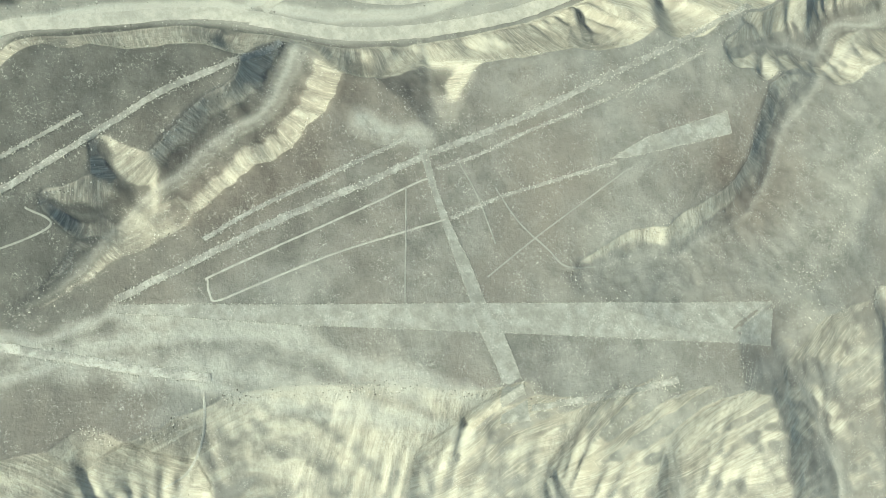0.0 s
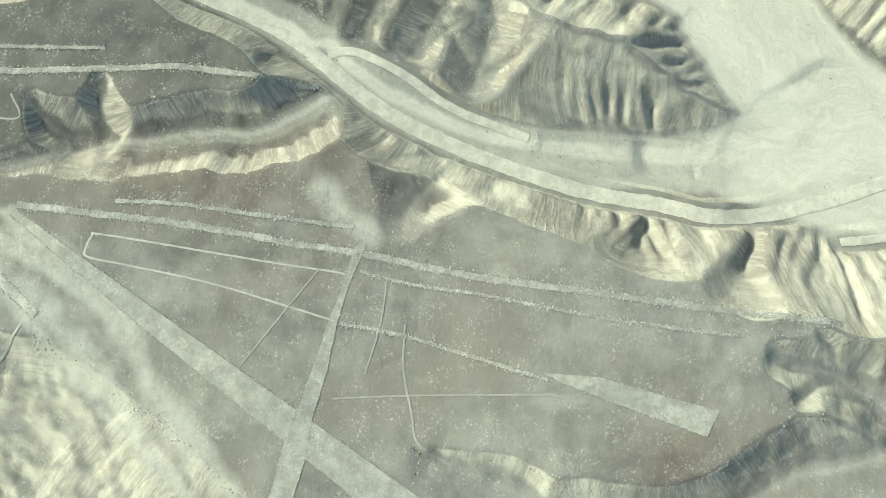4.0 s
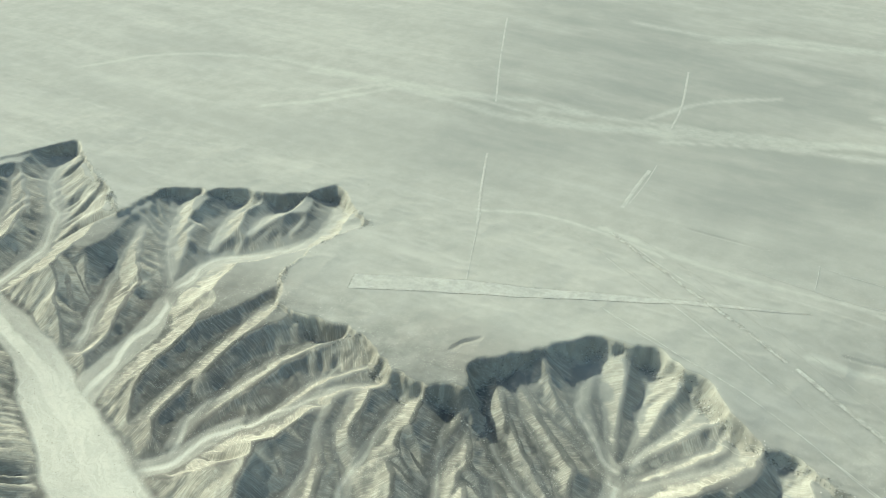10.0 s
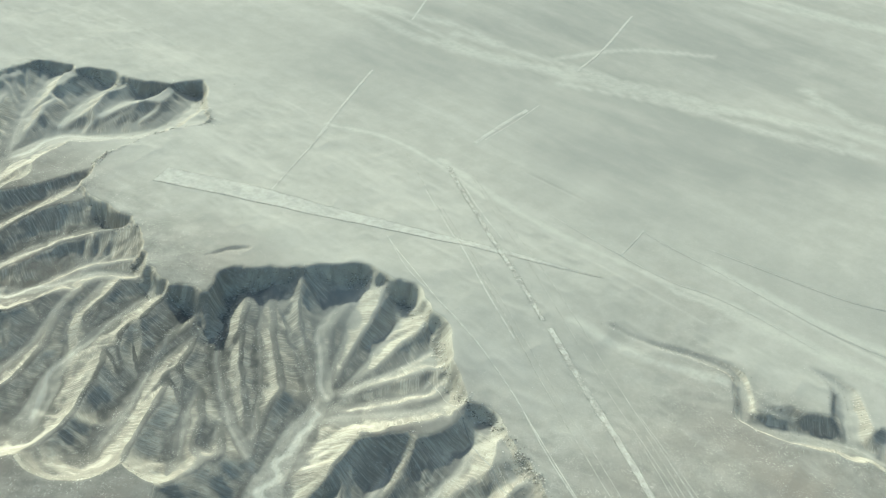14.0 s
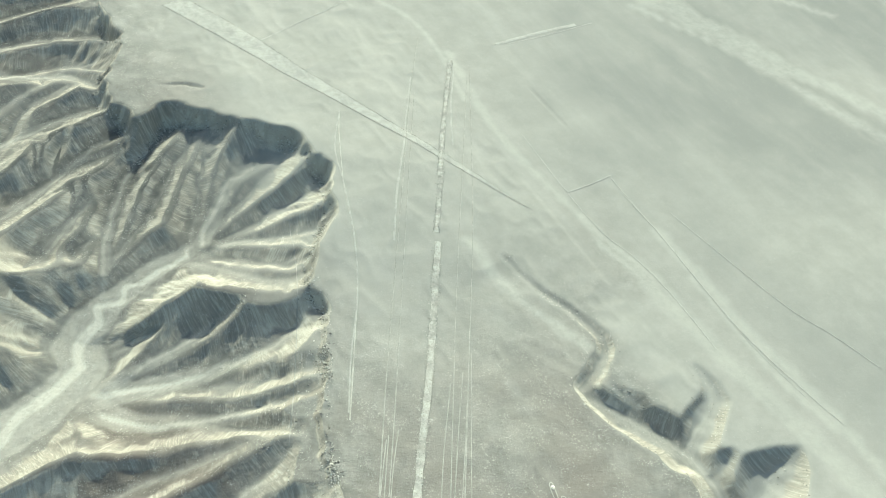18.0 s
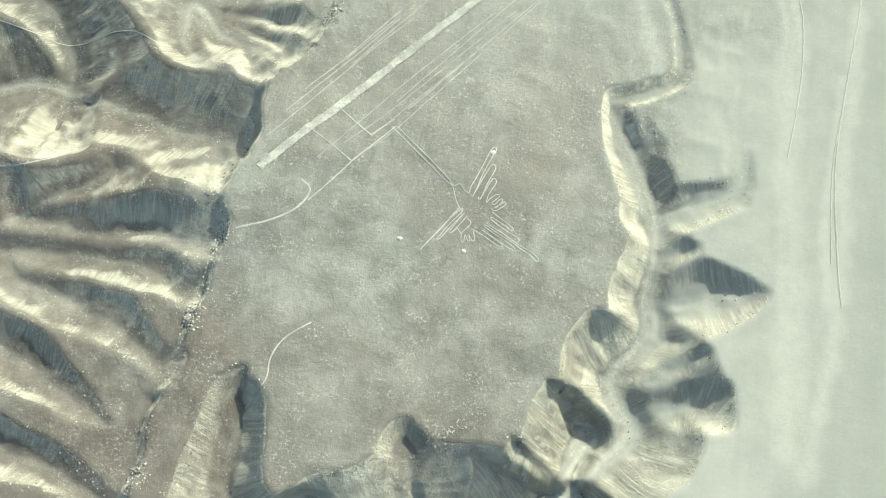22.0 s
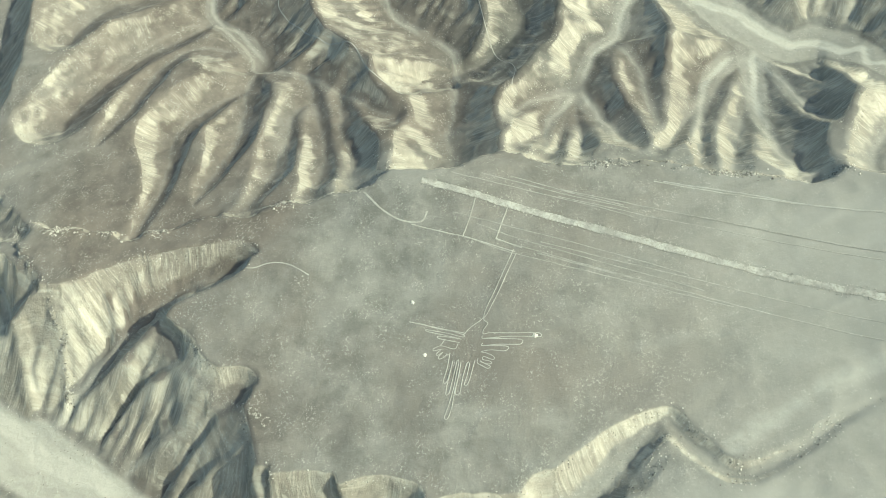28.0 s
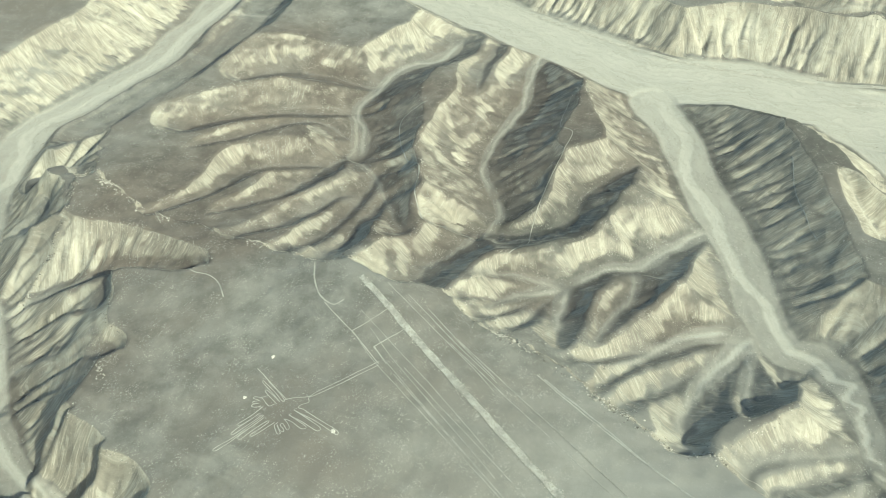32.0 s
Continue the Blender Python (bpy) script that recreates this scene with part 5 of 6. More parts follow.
band("desert_line", 0.6, [-7.6, 131.2, 5.5, 131.5, 18.1, 134.5, 26.5, 136.9, 32, 146.6], FAINT, "faint thin straight line scratched into mesa gravel", "desert line", "thin lines on the mesa", ragged=0.1)
band("desert_line", 0.5, [15, 111.8, 13.1, 133.3, 12, 153.8, 10.9, 175.3], FAINT, "faint thin straight line scratched into mesa gravel", "desert line", "thin lines on the mesa", ragged=0.1)
band("desert_line", 0.5, [-20.6, 125.2, -7.4, 124.1, 7.6, 120.5], FAINT, "faint thin straight line scratched into mesa gravel", "desert line", "thin lines on the mesa", ragged=0.1)
strip_edges(band("desert_line", 2, [56.8, 101.1, 65.1, 118.8, 71.8, 133.6, 77.1, 147.6], RUBBLE, "long straight pale rubble line across the dark mesa", "desert line", "rubble lines of the mesa", ragged=0.12), [56.8, 101.1, 65.1, 118.8, 71.8, 133.6, 77.1, 147.6], 2, PALE_STONE)
band("footpath", 0.7, [-2, 20.5, 7.6, 14.6, 14.3, 6.2, 14.7, -2.2], LINE, "narrow winding pale footpath over stony ground", "desert line", "footpaths", ragged=0.1)
strip_edges(band("cleared_strip", 2.5, [-319.8, 446.2, -328.3, 432.6, -336.1, 420.9, -353.7, 393.4, -377.8, 355.9, -405.7, 309.3], STRIP, "wide pale cleared strip running straight over the mesa", "desert line", "cleared strips", ragged=0.1), [-319.8, 446.2, -328.3, 432.6, -336.1, 420.9, -353.7, 393.4, -377.8, 355.9, -405.7, 309.3], 2.5)
strip_edges(band("cleared_strip", 1.8, [-407.5, 304.4, -418.8, 286.6, -436.6, 256.2, -474.2, 196.8], STRIP, "wide pale cleared strip running straight over the mesa", "desert line", "cleared strips", ragged=0.1), [-407.5, 304.4, -418.8, 286.6, -436.6, 256.2, -474.2, 196.8], 1.8)
band("desert_line", 0.4, [-322, 425.8, -335.2, 403.4, -347.6, 381.9], THIN, "thin straight pale line beside the main strip", "desert line", "lines along the strip", ragged=0.1)
band("desert_line", 0.4, [-325.4, 416.6, -336.8, 398.2, -346.1, 383.2], THIN, "thin straight pale line beside the main strip", "desert line", "lines along the strip", ragged=0.1)
band("desert_line", 0.4, [-346, 436, -356, 422.2, -368.8, 400.3, -380.3, 380.7, -390.9, 362.3], THIN, "thin straight pale line beside the main strip", "desert line", "lines along the strip", ragged=0.1)
band("desert_line", 0.4, [-335.6, 438.3, -346.4, 419.8, -359.9, 397.4, -376.9, 371.8], THIN, "thin straight pale line beside the main strip", "desert line", "lines along the strip", ragged=0.1)
band("desert_line", 0.4, [-342, 431.4, -353.3, 415.8, -369, 391.3, -383.6, 368.9], THIN, "thin straight pale line beside the main strip", "desert line", "lines along the strip", ragged=0.1)
band("desert_line", 0.4, [-349.4, 426.5, -356.2, 416, -367.8, 397.9, -380.9, 377.1], THIN, "thin straight pale line beside the main strip", "desert line", "lines along the strip", ragged=0.1)
band("desert_line", 0.4, [-319, 435.8, -327.6, 421.2, -340.7, 398.1, -351.4, 381.5], THIN, "thin straight pale line beside the main strip", "desert line", "lines along the strip", ragged=0.1)
band("desert_line", 0.4, [-317.8, 369, -330, 344.2, -342.8, 315.9, -351.5, 294.2, -359, 269.2], THIN, "thin straight pale line beside the main strip", "desert line", "lines along the strip", ragged=0.1)
band("desert_line", 0.42, [-337.3, 419.8, -343, 423, -349.4, 426.5], LINE, "short pale line of a rectangular enclosure", "desert line", "enclosure lines", ragged=0.1)
band("desert_line", 0.42, [-330.4, 429.2, -338.5, 432.9, -345.7, 436.6], LINE, "short pale line of a rectangular enclosure", "desert line", "enclosure lines", ragged=0.1)
band("desert_line", 0.42, [-345.8, 436.7, -350, 430.1, -355.7, 421.4], LINE, "short pale line of a rectangular enclosure", "desert line", "enclosure lines", ragged=0.1)
band("desert_line", 0.42, [-345.8, 436.7, -340.9, 445.5, -336.6, 452.5], LINE, "short pale line of a rectangular enclosure", "desert line", "enclosure lines", ragged=0.1)
band("desert_line", 0.42, [-349, 426.5, -354.7, 419.1], LINE, "short pale line of a rectangular enclosure", "desert line", "enclosure lines", ragged=0.1)
band("footpath", 0.6, [-318.8, 466.5, -327.7, 461.5, -334.2, 455.5, -336.3, 449.2, -333, 446.5], LINE, "narrow winding pale footpath over stony ground", "desert line", "footpaths", ragged=0.1)
band("footpath", 0.45, [-336, 515.4, -340, 507.4, -339.6, 501.2, -341.8, 494.7, -347.8, 488.3], LINE, "narrow winding pale footpath over stony ground", "desert line", "footpaths", ragged=0.1)
band("desert_line", 0.9, [-421.5, 248.8, -402.8, 278.4, -389.3, 302.8], PLAIN_LINE, "faint pale straight line across the gravel plain", "desert line", "lines on the plain", ragged=0.1)
band("desert_line", 0.8, [-447.6, 205, -429.8, 233.9, -421.5, 248.8], PLAIN_LINE, "faint pale straight line across the gravel plain", "desert line", "lines on the plain", ragged=0.1)
band("desert_line", 2.2, [-504.1, 191.7, -530, 190, -556.7, 189], PLAIN_LINE, "faint pale straight line across the gravel plain", "desert line", "lines on the plain", ragged=0.1)
band("desert_line", 1.6, [-619.5, 180.7, -661.3, 174.7, -727.2, 158.4], PLAIN_LINE, "faint pale straight line across the gravel plain", "desert line", "lines on the plain", ragged=0.1)
band("desert_line", 0.9, [-470.4, 206.8, -452.9, 235.1, -441, 258.3], PLAIN_LINE, "faint pale straight line across the gravel plain", "desert line", "lines on the plain", ragged=0.1)
band("desert_line", 1.4, [-444, 131.9, -485.9, 112.3, -526.5, 94.5], PLAIN_LINE, "faint pale straight line across the gravel plain", "desert line", "lines on the plain", ragged=0.1)
band("desert_line", 1.4, [-598.9, 62.9, -663.6, 32.5, -763, -11.9], PLAIN_LINE, "faint pale straight line across the gravel plain", "desert line", "lines on the plain", ragged=0.1)
band("desert_line", 0.8, [-391.4, 154.3, -422.1, 141.5, -456.6, 127.2], PLAIN_LINE, "faint pale straight line across the gravel plain", "desert line", "lines on the plain", ragged=0.1)
band("footpath", 0.5, [-172.8, 485.2, -187.2, 493.2, -217.1, 477.6, -230.6, 463.6, -247.4, 458.1, -263.9, 447], LINE, "narrow winding pale footpath over stony ground", "desert line", "footpaths", ragged=0.1)
band("footpath", 0.35, [-139.6, 420.5, -169.2, 416.5, -177.3, 408, -208.6, 408.1, -236, 407.1, -257.4, 402, -271, 405.4], LINE, "narrow winding pale footpath over stony ground", "desert line", "footpaths", ragged=0.1)
band("footpath", 0.4, [-154.1, 310, -176.6, 304.6, -195.3, 297.2, -207.1, 291.8], LINE, "narrow winding pale footpath over stony ground", "desert line", "footpaths", ragged=0.1)
band("desert_line", 0.5, [-334.4, 401.6, -357, 361.2, -381.7, 318.8, -406.6, 276, -441.7, 216.2, -468, 173.9], THIN, "thin straight pale line beside the main strip", "desert line", "lines along the strip", ragged=0.1)
band("desert_line", 0.4, [-337.2, 402.9, -356.8, 368.9, -384.5, 320, -408.8, 276.8, -443.5, 216.8], THIN, "thin straight pale line beside the main strip", "desert line", "lines along the strip", ragged=0.1)
band("desert_line", 0.4, [-353.9, 412.8, -381.4, 366.4, -410.6, 317.4, -440.3, 269, -474.8, 213], THIN, "thin straight pale line beside the main strip", "desert line", "lines along the strip", ragged=0.1)
band("desert_line", 0.5, [-358, 414.7, -386.2, 368.5, -416, 319.6, -444.1, 270.4, -478.4, 209.2], THIN, "thin straight pale line beside the main strip", "desert line", "lines along the strip", ragged=0.1)
band("desert_line", 0.6, [-510.5, 193.5, -539.3, 192.8, -567.1, 190.2], PLAIN_LINE, "faint pale straight line across the gravel plain", "desert line", "lines on the plain", ragged=0.1)
band("desert_line", 0.4, [-498.8, 299.5, -497.2, 334.3, -494.8, 367.2, -492.7, 400, -494.8, 431.3], PLAIN_LINE, "faint pale straight line across the gravel plain", "desert line", "lines on the plain", ragged=0.1)
band("footpath", 0.5, [-402.8, 220.7, -396, 235.6, -383.7, 267.1, -376, 293.1, -367.1, 316, -353.3, 343.1, -338.6, 371], LINE, "narrow winding pale footpath over stony ground", "desert line", "footpaths", ragged=0.1)
band("wheel_track", 0.5, [-476.2, 261.8, -474.3, 292.9, -473.9, 325.8, -478.5, 347.4, -479.8, 371.6, -478.3, 398.9], PLAIN_LINE, "faint pale wheel track over the gravel plain", "wheel track", "tracks on the plain", ragged=0.2)
band("wheel_track", 0.55, [-497.6, 310, -497.1, 336.9, -494.7, 367.8, -493.6, 399.5, -496.7, 430, -499.1, 444.6], PLAIN_LINE, "faint pale wheel track over the gravel plain", "wheel track", "tracks on the plain", ragged=0.2)
band("wheel_track", 0.5, [-509.9, 330.6, -514.8, 365.8, -519.3, 394.7, -525.7, 413.3, -530.8, 432.1], PLAIN_LINE, "faint pale wheel track over the gravel plain", "wheel track", "tracks on the plain", ragged=0.2)
band("wheel_track", 0.6, [-473.7, 302.7, -486.5, 301.7, -500.2, 300], PLAIN_LINE, "faint pale wheel track over the gravel plain", "wheel track", "tracks on the plain", ragged=0.2)
band("footpath", 0.6, [-403.4, 219.5, -389.9, 244.5, -383.2, 269.5, -374.4, 298.2, -363.9, 323, -350.4, 346.5, -339.5, 368.1], PLAIN_LINE, "narrow winding pale footpath over stony ground", "desert line", "footpaths", ragged=0.15)
BIRD = [
    ("beak_line", 0.29, [-354.7, 421.8, -360.3, 425.5, -368.1, 430.6, -374.6, 435, -377.2, 436.4, -379.3, 440.6, -381.4, 443.3]),
    ("beak_line", 0.29, [-356.2, 421.2, -362.5, 425.4, -369.8, 430.2, -375.7, 434.5, -377.5, 436.1, -379.3, 435.1, -381.1, 436.8, -382.5, 437.2, -382.6, 435.5]),
    ("wing_line", 0.29, [-382.6, 435.5, -384.3, 429.2, -386, 421.9, -386.9, 420.2, -387.7, 420.5, -387.3, 422.3, -385.4, 429.8, -384, 437.6, -383.1, 437.3]),
    ("wing_line", 0.29, [-384, 437.7, -385.5, 432.2, -387.3, 426.5, -388.5, 426.4, -388.7, 427.8, -387.3, 433.1, -386.3, 438.4, -385.6, 437.9]),
    ("wing_line", 0.29, [-386.2, 438.6, -387.4, 434.7, -388.6, 430.9, -389.6, 430.9, -389.8, 432.4, -388.5, 436.2, -388.3, 438.9]),
    ("foot_line", 0.27, [-388.4, 439.1, -389.3, 437.3, -390.9, 435.6, -391.9, 435.8, -391.1, 437.1, -390, 438.6, -390.9, 439, -392, 437.1, -392.9, 436.6, -392.8, 437.8, -391.7, 439.5, -391.1, 439.9, -392.6, 438.5, -393.8, 437.2, -394.3, 438, -393, 439.5, -391.5, 440.8, -390.2, 440.3]),
    ("wing_line", 0.29, [-380.9, 442.3, -378.6, 446.9, -375.6, 452.6, -372.6, 458.5, -373, 457.6, -376.7, 450.9, -379.8, 445.2, -381.7, 442.8, -381.7, 444, -379.2, 448.2, -376.8, 453.2, -376.4, 454.2, -377.2, 453.8, -379.6, 449.2, -382.6, 444]),
    ("wing_line", 0.29, [-382.6, 444, -381.4, 446.5, -379.7, 450.4, -379.9, 451.1, -380.6, 450.6, -382.4, 447.2, -383.6, 444.7]),
    ("foot_line", 0.27, [-383.8, 445.3, -385.3, 446.6, -383.7, 449.5, -383.2, 450.9, -383.7, 453, -384.4, 452.9, -384.4, 450.7, -385.6, 452.4, -386.2, 452.1, -385.5, 450.3, -386.7, 451.9, -387.5, 451.7, -387.2, 450.1, -386.6, 449.4, -386.6, 448.4]),
    ("foot_line", 0.27, [-381.6, 449.2, -382.8, 450.3, -383.2, 450.9]),
    ("tail_line", 0.29, [-386.3, 448.3, -388.4, 449, -391.8, 450.3, -395.1, 451.8, -395.9, 451.5, -395.4, 450.7, -392.3, 449.3, -389.1, 447.9]),
    ("tail_line", 0.29, [-389.1, 447.9, -393.4, 449.6, -397.6, 451.3, -399.6, 451.8, -399.6, 451, -395.9, 449.3, -392, 447.7, -389.4, 446.6, -389.8, 446.1, -393.4, 447.5, -398.7, 449.5, -404.1, 452, -406.9, 453.5, -407.4, 452.7, -404.6, 451, -399.4, 449.2, -393.1, 446.6, -390.1, 445.5]),
    ("tail_line", 0.29, [-390.1, 445.5, -395.1, 447.3, -399.7, 449, -400.5, 448.3, -399.9, 447.6, -395.5, 446, -390.9, 443.8, -391.3, 443.2, -395, 444.6, -397.6, 445.9, -398, 445.1, -395.5, 443.6, -392.8, 442.4, -390.6, 441.3]),
]
bird = tagged(new("bird_drawing"), "large bird outline drawn in thin pale lines on mesa", "desert drawing")
for line_name, line_width, line_pts in BIRD:
    band(line_name, line_width, line_pts, BRIGHT, "", "", ragged=0.1).parent = bird
stone_edge(patch("cleared_field", [-86.1, -210.2, -98.5, -205.4, -90.7, -147.4, -86.2, -101.3, -82.4, -62.2, -68.6, -51, -35.8, -54, -57.1, -122.6], OLD_CLEARED, "long pale cleared triangle with scattered rubble", "desert drawing", "cleared fields"), [-86.1, -210.2, -98.5, -205.4, -90.7, -147.4, -86.2, -101.3, -82.4, -62.2, -68.6, -51, -35.8, -54, -57.1, -122.6])
stone_edge(patch("cleared_field", [-36.3, 13.6, -6.6, 61, 21.4, 106.2, 51.7, 155, 76.1, 194.4, 88.6, 186.1, 57.9, 142.6, 32.1, 105.6, 12.4, 77.3, -3.2, 54.9, -18.4, 33.9, -34.4, 12.4], CLEARED, "long pale cleared trapezium across the dark mesa", "desert drawing", "cleared fields"), [-36.3, 13.6, -6.6, 61, 21.4, 106.2, 51.7, 155, 76.1, 194.4, 88.6, 186.1, 57.9, 142.6, 32.1, 105.6, 12.4, 77.3, -3.2, 54.9, -18.4, 33.9, -34.4, 12.4])
stone_edge(patch("cleared_field", [-31.5, 116, -30.8, 118.5, -17.5, 113.9, -5.3, 111.2, 7.4, 109.6, 20.2, 106.6, 32.1, 105.6, 46.6, 102.2, 60.3, 99.3, 55.8, 91.1, 41.1, 97, 28.1, 99.3, 14.1, 103.4, -6.8, 108.8, -20.4, 112.5], CLEARED, "pale cleared strip crossing the trapezium and lines", "desert drawing", "cleared fields"), [-31.5, 116, -30.8, 118.5, -17.5, 113.9, -5.3, 111.2, 7.4, 109.6, 20.2, 106.6, 32.1, 105.6, 46.6, 102.2, 60.3, 99.3, 55.8, 91.1, 41.1, 97, 28.1, 99.3, 14.1, 103.4, -6.8, 108.8, -20.4, 112.5])
stone_edge(patch("cleared_field", [4.9, 171.9, 5.3, 187.6, 13.3, 222.2, 20.7, 218.4, 13.4, 195.1, 7.8, 177.7], CLEARED, "short pale cleared wedge near the mesa edge", "desert drawing", "cleared fields"), [4.9, 171.9, 5.3, 187.6, 13.3, 222.2, 20.7, 218.4, 13.4, 195.1, 7.8, 177.7])
stone_edge(patch("cleared_field", [-357.7, 107.7, -369.5, 103.4, -386.2, 140.6, -401.1, 185.1, -424.4, 240.7, -439.5, 274.4, -451.9, 305.7, -420.6, 243.2, -389.6, 180.9, -373.2, 142.1], PLAIN_LINE, "long narrow pale trapezium on the gravel plain", "desert drawing", "cleared fields"), [-357.7, 107.7, -369.5, 103.4, -386.2, 140.6, -401.1, 185.1, -424.4, 240.7, -439.5, 274.4, -451.9, 305.7, -420.6, 243.2, -389.6, 180.9, -373.2, 142.1])

patch("cleared_field", [-55.1, -133.6, -59.5, -131.3, -49.1, -90.8, -41.6, -59.1, -37.2, -59, -40.9, -79.3], STRIP, "bright cleared strip inside the old pale triangle", "desert drawing", "cleared fields")


# ---- small things ----
def part(name, bm, material, parent, label=""):
    me = bpy.data.meshes.new(name)
    bm.to_mesh(me)
    bm.free()
    me.materials.append(material)
    ob = new(name, me)
    ob.parent = parent
    return tagged(ob, label)


def box(size, at, bevel=0.0, taper=1.0):
    bm = bmesh.new()
    bmesh.ops.create_cube(bm, size=1.0)
    for v in bm.verts:
        k = taper if v.co.z > 0 else 1.0
        v.co = Vector((v.co.x * size[0] * k + at[0], v.co.y * size[1] * k + at[1], v.co.z * size[2] + at[2]))
    if bevel:
        bmesh.ops.bevel(bm, geom=bm.edges[:], offset=bevel, segments=2, affect="EDGES")
    return bm


def rod(radius, depth, at, turn=(0, 0, 0), segments=14):
    bm = bmesh.new()
    bmesh.ops.create_cone(bm, cap_ends=True, segments=segments, radius1=radius, radius2=radius, depth=depth)
    bmesh.ops.transform(bm, matrix=pose(*at, *turn), verts=bm.verts)
    return bm


def stand(ob, x, y, turn):
    ob.matrix_basis = pose(x, y, float(height_at(np.array([x]), np.array([y]))[0]) + 0.05, 0, 0, turn)
    return ob


GLASS = plain_material("dusty_glass", (0.03, 0.035, 0.04), 0.15)
TYRE = plain_material("tyre_rubber", (0.025, 0.025, 0.025), 0.9)
DARK_PAINT = plain_material("dark_car_paint", (0.035, 0.035, 0.04), 0.35)
WHITE_PAINT = plain_material("white_car_paint", (0.75, 0.75, 0.72), 0.35)
CANVAS = plain_material("white_canvas", (0.80, 0.80, 0.77), 0.8)
STEEL = plain_material("grey_steel", (0.30, 0.30, 0.30), 0.5, 0.6)


def parked_car(paint, label):
    car = tagged(new("parked_car"), label, "car", "cars parked on the plain")
    part("body", box((2.7, 1.15, 0.42), (0, 0, 0.42), 0.1), paint, car)
    part("cabin", box((1.5, 1.02, 0.4), (-0.15, 0, 0.8), 0.06, 0.82), paint, car)
    part("windscreen", box((0.05, 0.85, 0.26), (0.56, 0, 0.8), 0.0), GLASS, car, "dark glass")
    part("rear_window", box((0.05, 0.85, 0.26), (-0.86, 0, 0.8), 0.0), GLASS, car, "dark glass")
    for side in (-1, 1):
        part("side_window", box((1.2, 0.05, 0.24), (-0.15, side * 0.48, 0.8), 0.0), GLASS, car, "dark glass")
        for x in (-0.85, 0.85):
            part("wheel", rod(0.24, 0.18, (x, side * 0.52, 0.24), (90, 0, 0)), TYRE, car, "black rubber wheel")
    return car


def shade_tent(label):
    tent = tagged(new("shade_tent"), label, "tent")
    bm = bmesh.new()
    eave = [bm.verts.new((sx * 1.9, sy * 0.8, 1.35 - 0.12 * (sx > 0))) for sx, sy in ((-1, -1), (1, -1), (1, 1), (-1, 1))]
    ridge = [bm.verts.new((-1.9, 0, 1.85)), bm.verts.new((1.9, 0, 1.75))]
    for quad in ((eave[0], eave[1], ridge[1], ridge[0]), (eave[2], eave[3], ridge[0], ridge[1])):
        bm.faces.new(quad)
    bmesh.ops.subdivide_edges(bm, edges=bm.edges[:], cuts=4, use_grid_fill=True)
    for v in bm.verts:
        v.co.z -= 0.05 * math.sin(v.co.x * 5) * (1 - abs(v.co.y) / 0.9)
    bmesh.ops.solidify(bm, geom=bm.faces[:], thickness=0.03)
    part("canopy", bm, CANVAS, tent, "sagging white canvas canopy")
    for sx in (-1, 1):
        for sy in (-1, 1):
            part("pole", rod(0.03, 1.3, (sx * 1.85, sy * 0.76, 0.65)), STEEL, tent, "thin grey pole")
    return tent


def lookout_tower(label):
    tower = tagged(new("lookout_tower"), label, "tower")
    for sx in (-1, 1):
        for sy in (-1, 1):
            part("leg", rod(0.08, 3.6, (sx * 0.85, sy * 0.85, 1.8)), STEEL, tower, "grey steel post")
    part("platform", box((2.3, 2.3, 0.15), (0, 0, 3.2)), STEEL, tower)
    part("roof", box((2.5, 2.5, 0.18), (0, 0, 4.5), 0.03, 0.7), STEEL, tower)
    for sx, sy, w, d in ((-1.1, 0, 0.06, 2.2), (1.1, 0, 0.06, 2.2), (0, -1.1, 2.2, 0.06), (0, 1.1, 2.2, 0.06)):
        part("rail", box((w, d, 0.08), (sx, sy, 3.75)), STEEL, tower)
        part("roof_post", rod(0.05, 1.3, (sx if sx else 1.05, sy if sy else -1.05, 3.85)), STEEL, tower)
    return tower


STONE_SHAPES = {}


def stone_shapes(material):
    """A few single stones, one metre across, to be shared."""
    if material.name not in STONE_SHAPES:
        STONE_SHAPES[material.name] = [stones_mesh("stone", np.zeros((1, 3)), np.ones(1), material, 300 + k) for k in range(5)]
    return STONE_SHAPES[material.name]


def stone_heap(name, label, category, group, x, y, spread, count, size, ring=False, seed=1, material=None):
    """Stones laid as a heap or a ring, each a part of its own."""
    rng = np.random.default_rng(seed)
    a = rng.random(count) * math.tau
    r = spread * (1 + 0.12 * rng.normal(size=count)) if ring else spread * np.sqrt(rng.random(count))
    px, py = r * np.cos(a), r * np.sin(a)
    z0 = float(height_at(np.array([x]), np.array([y]))[0])
    heap = tagged(new(name), label, category, group)
    heap.location = (x, y, z0)
    up = height_at(px + x, py + y) - z0 + (0.06 if ring else 0.06 + 0.3 * np.maximum(0, 1 - r / spread) * spread)
    shapes = stone_shapes(material or PALE_STONE)
    for k in range(count):
        stone = new("stone", shapes[k % len(shapes)])
        stone.parent = heap
        s = size * rng.uniform(0.7, 1.4)
        stone.location, stone.scale, stone.rotation_euler = (px[k], py[k], up[k]), (s, s, s), (0, 0, rng.random() * math.tau)
    return heap


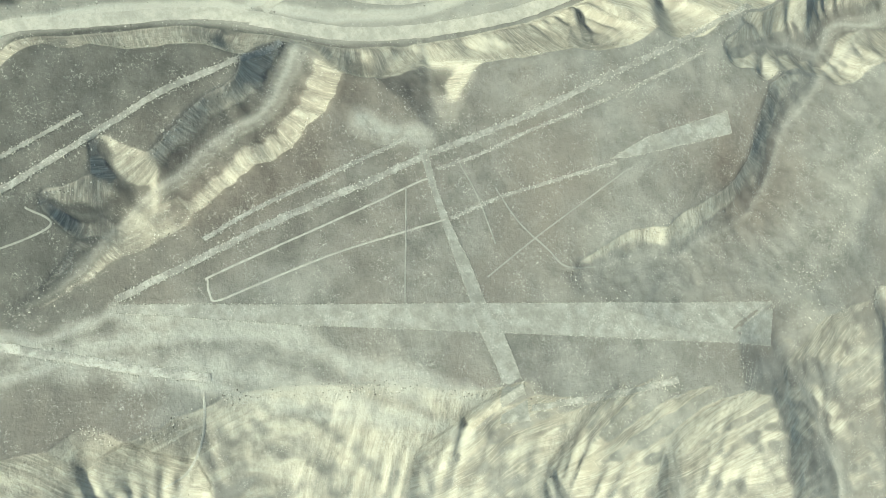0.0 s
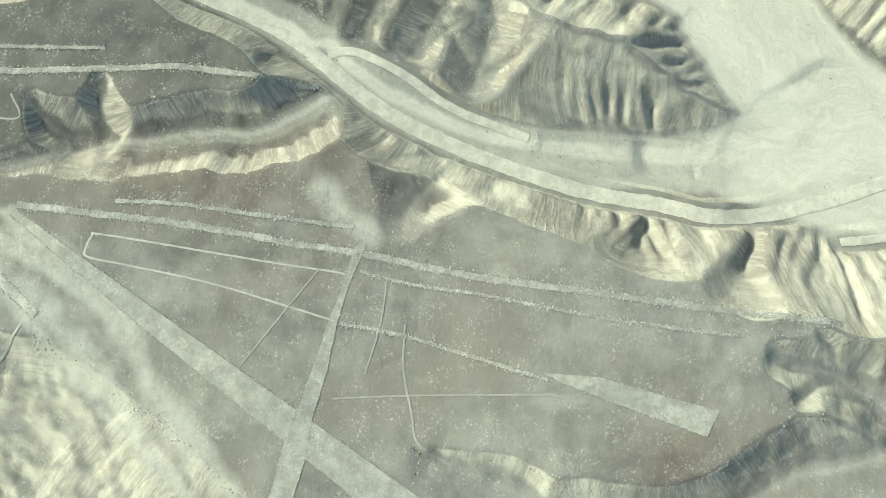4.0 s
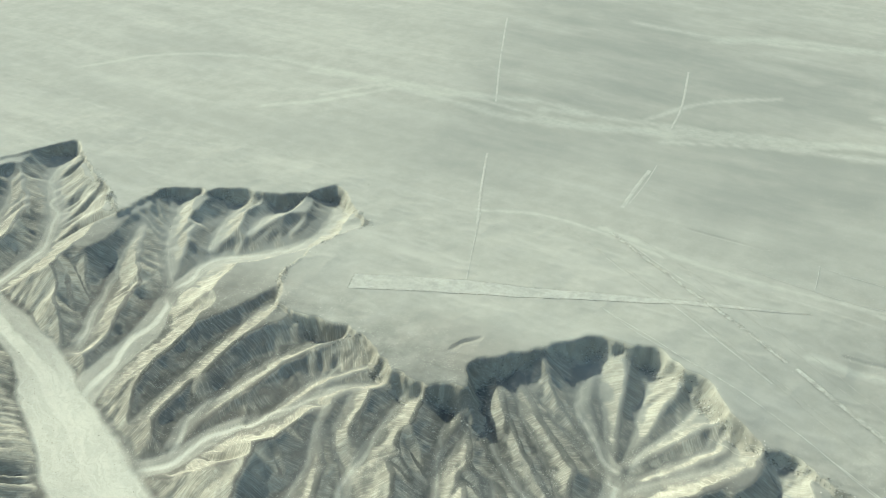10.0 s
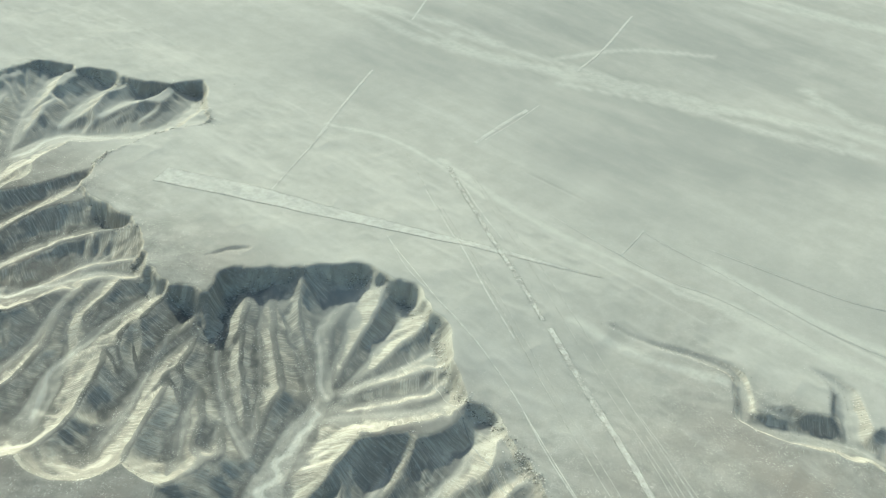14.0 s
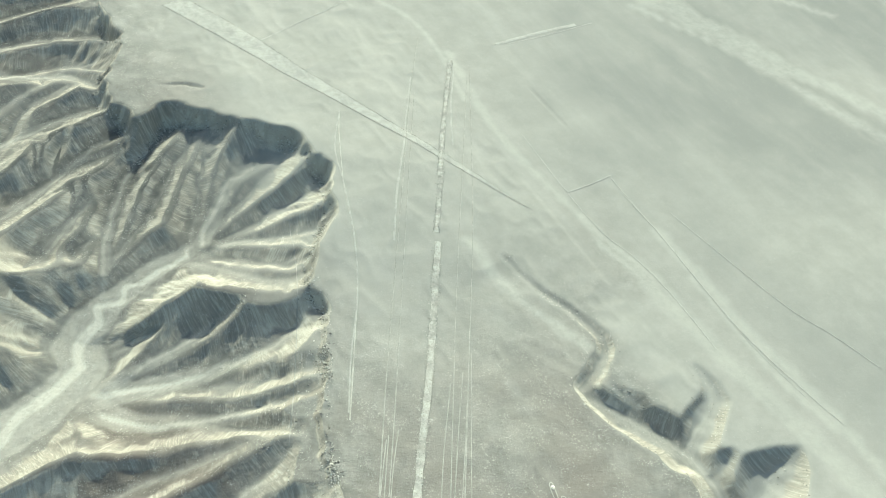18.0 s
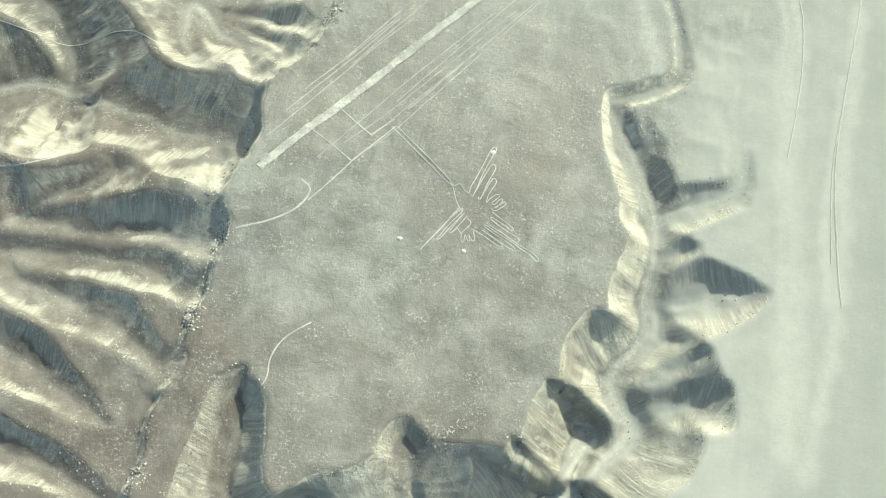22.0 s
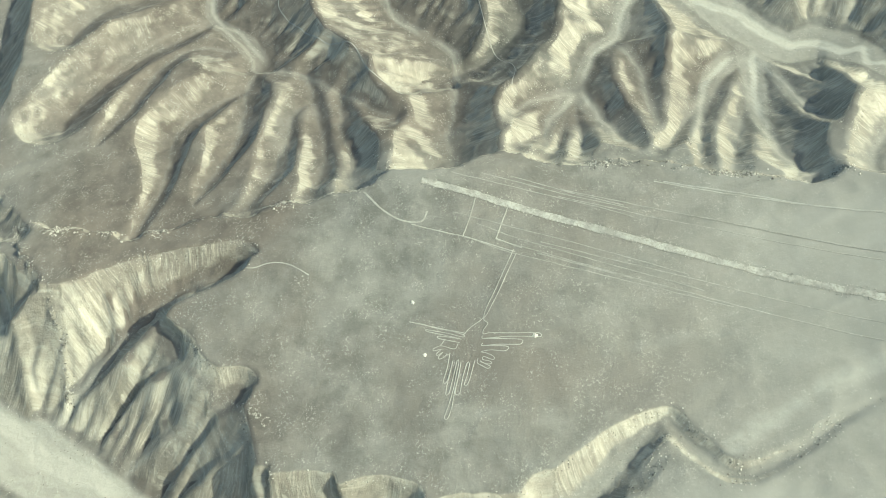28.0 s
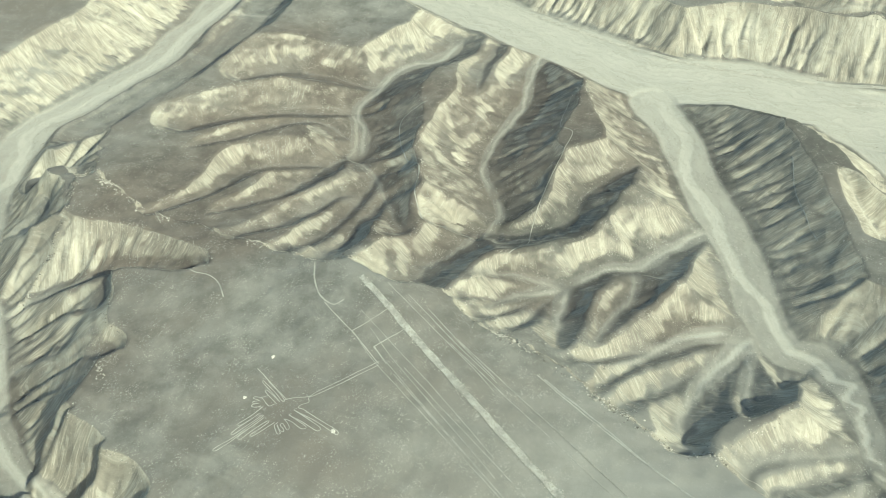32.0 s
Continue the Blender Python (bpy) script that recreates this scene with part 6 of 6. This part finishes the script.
dark_car = stand(parked_car(DARK_PAINT, "dark car parked on pale ground beside a field"), -91.5, -216.5, 20)
copy_thing(dark_car, stand(new("spot"), -95.4, -214.7, 35).matrix_basis)
copy_thing(dark_car, stand(new("spot"), -137.1, -203.1, -50).matrix_basis)
stand(parked_car(WHITE_PAINT, "white car standing alone on dark stony ground"), -103.7, -144.5, 75)
for spot in [o for o in bpy.data.objects if o.name.startswith("spot")]:
    bpy.data.objects.remove(spot)
stand(shade_tent("small white canvas shade tent on a dark hilltop"), -162.9, -108.0, 32)
stand(lookout_tower("grey steel lookout tower on pale worn ground"), -251.0, -199.0, 15)
for k, (x, y, spread) in enumerate(((-365.8, 456.7, 1.1), (-387.0, 422.1, 1.2), (-385.1, 455.9, 0.9))):
    stone_heap("stone_cairn", "low pale stone cairn beside the bird drawing", "cairn", "cairns by the bird", x, y, spread * 0.55, 40, 0.18, seed=60 + k, material=WHITE_STONE)
for k, (x, y, spread) in enumerate(((-391.4, 509.9, 1.5), (-395.8, 506.0, 1.7), (-393.4, 508.2, 1.0))):
    stone_heap("stone_ring", "pale ring of loose stones on a brown spur", "stone ring", "stone rings on the spur", x, y, spread * 0.75, 40, 0.17, ring=True, seed=80 + k)
for k, (x, y) in enumerate(((-155.7, -99.4), (-147.6, -99.8), (-160.4, -114.8))):
    stone_heap("stone_patch", "square patch of pale stones on dark hilltop", "stone patch", "stone patches by the tent", x, y, 1.6, 60, 0.19, seed=90 + k)


# ---- loose stones ----
def strew(name, label, share, count, low, high, material, seed):
    """Countless stones lying where share is high."""
    rng = np.random.default_rng(seed)
    inside = (X > -520) & (X < 170) & (Y > -300) & (Y < 700)
    chance = np.where(inside, share, 0).ravel()
    pick = rng.choice(chance.size, count, p=chance / chance.sum())
    x = X.ravel()[pick] + rng.random(count) - 0.5
    y = Y.ravel()[pick] + rng.random(count) - 0.5
    size = low + (high - low) * rng.random(count) ** 3
    return tagged(new(name, stones_mesh(name, on_ground(x, y, 0.02), size, material, seed, True)), label, "stones", kind="stuff")


clump = np.clip(field_noise(X / 9, Y / 9, 61) + 0.1, 0, 1)
rims = np.exp(-((DEEP - 0.8) / 0.9) ** 2) * (0.15 + clump)
strew("rim_stones", "pale broken stones along the mesa rims", rims, 46000, 0.07, 0.34, RIM_STONE, 5)
strew("rim_rocks", "dark and pale broken rocks along the plain rim", CRAG * (0.1 + clump), 9000, 0.14, 0.5, RIM_STONE, 8)
beds = np.clip(BED, 0, 1) * (1 - np.clip(BED, 0, 1)) * 4 * (DEEP > 2) * (0.2 + clump)
strew("wadi_stones", "pale stones strewn along dry wadi beds", beds, 16000, 0.08, 0.36, PALE_STONE, 6)
tops = (DEEP < -1) * np.clip(field_noise(X / 23, Y / 23, 62) + field_noise(X / 7, Y / 7, 63) - 0.45, 0, 1)
strew("mesa_stones", "scattered pale stones on the dark mesa tops", tops, 6000, 0.05, 0.2, PALE_STONE, 7)
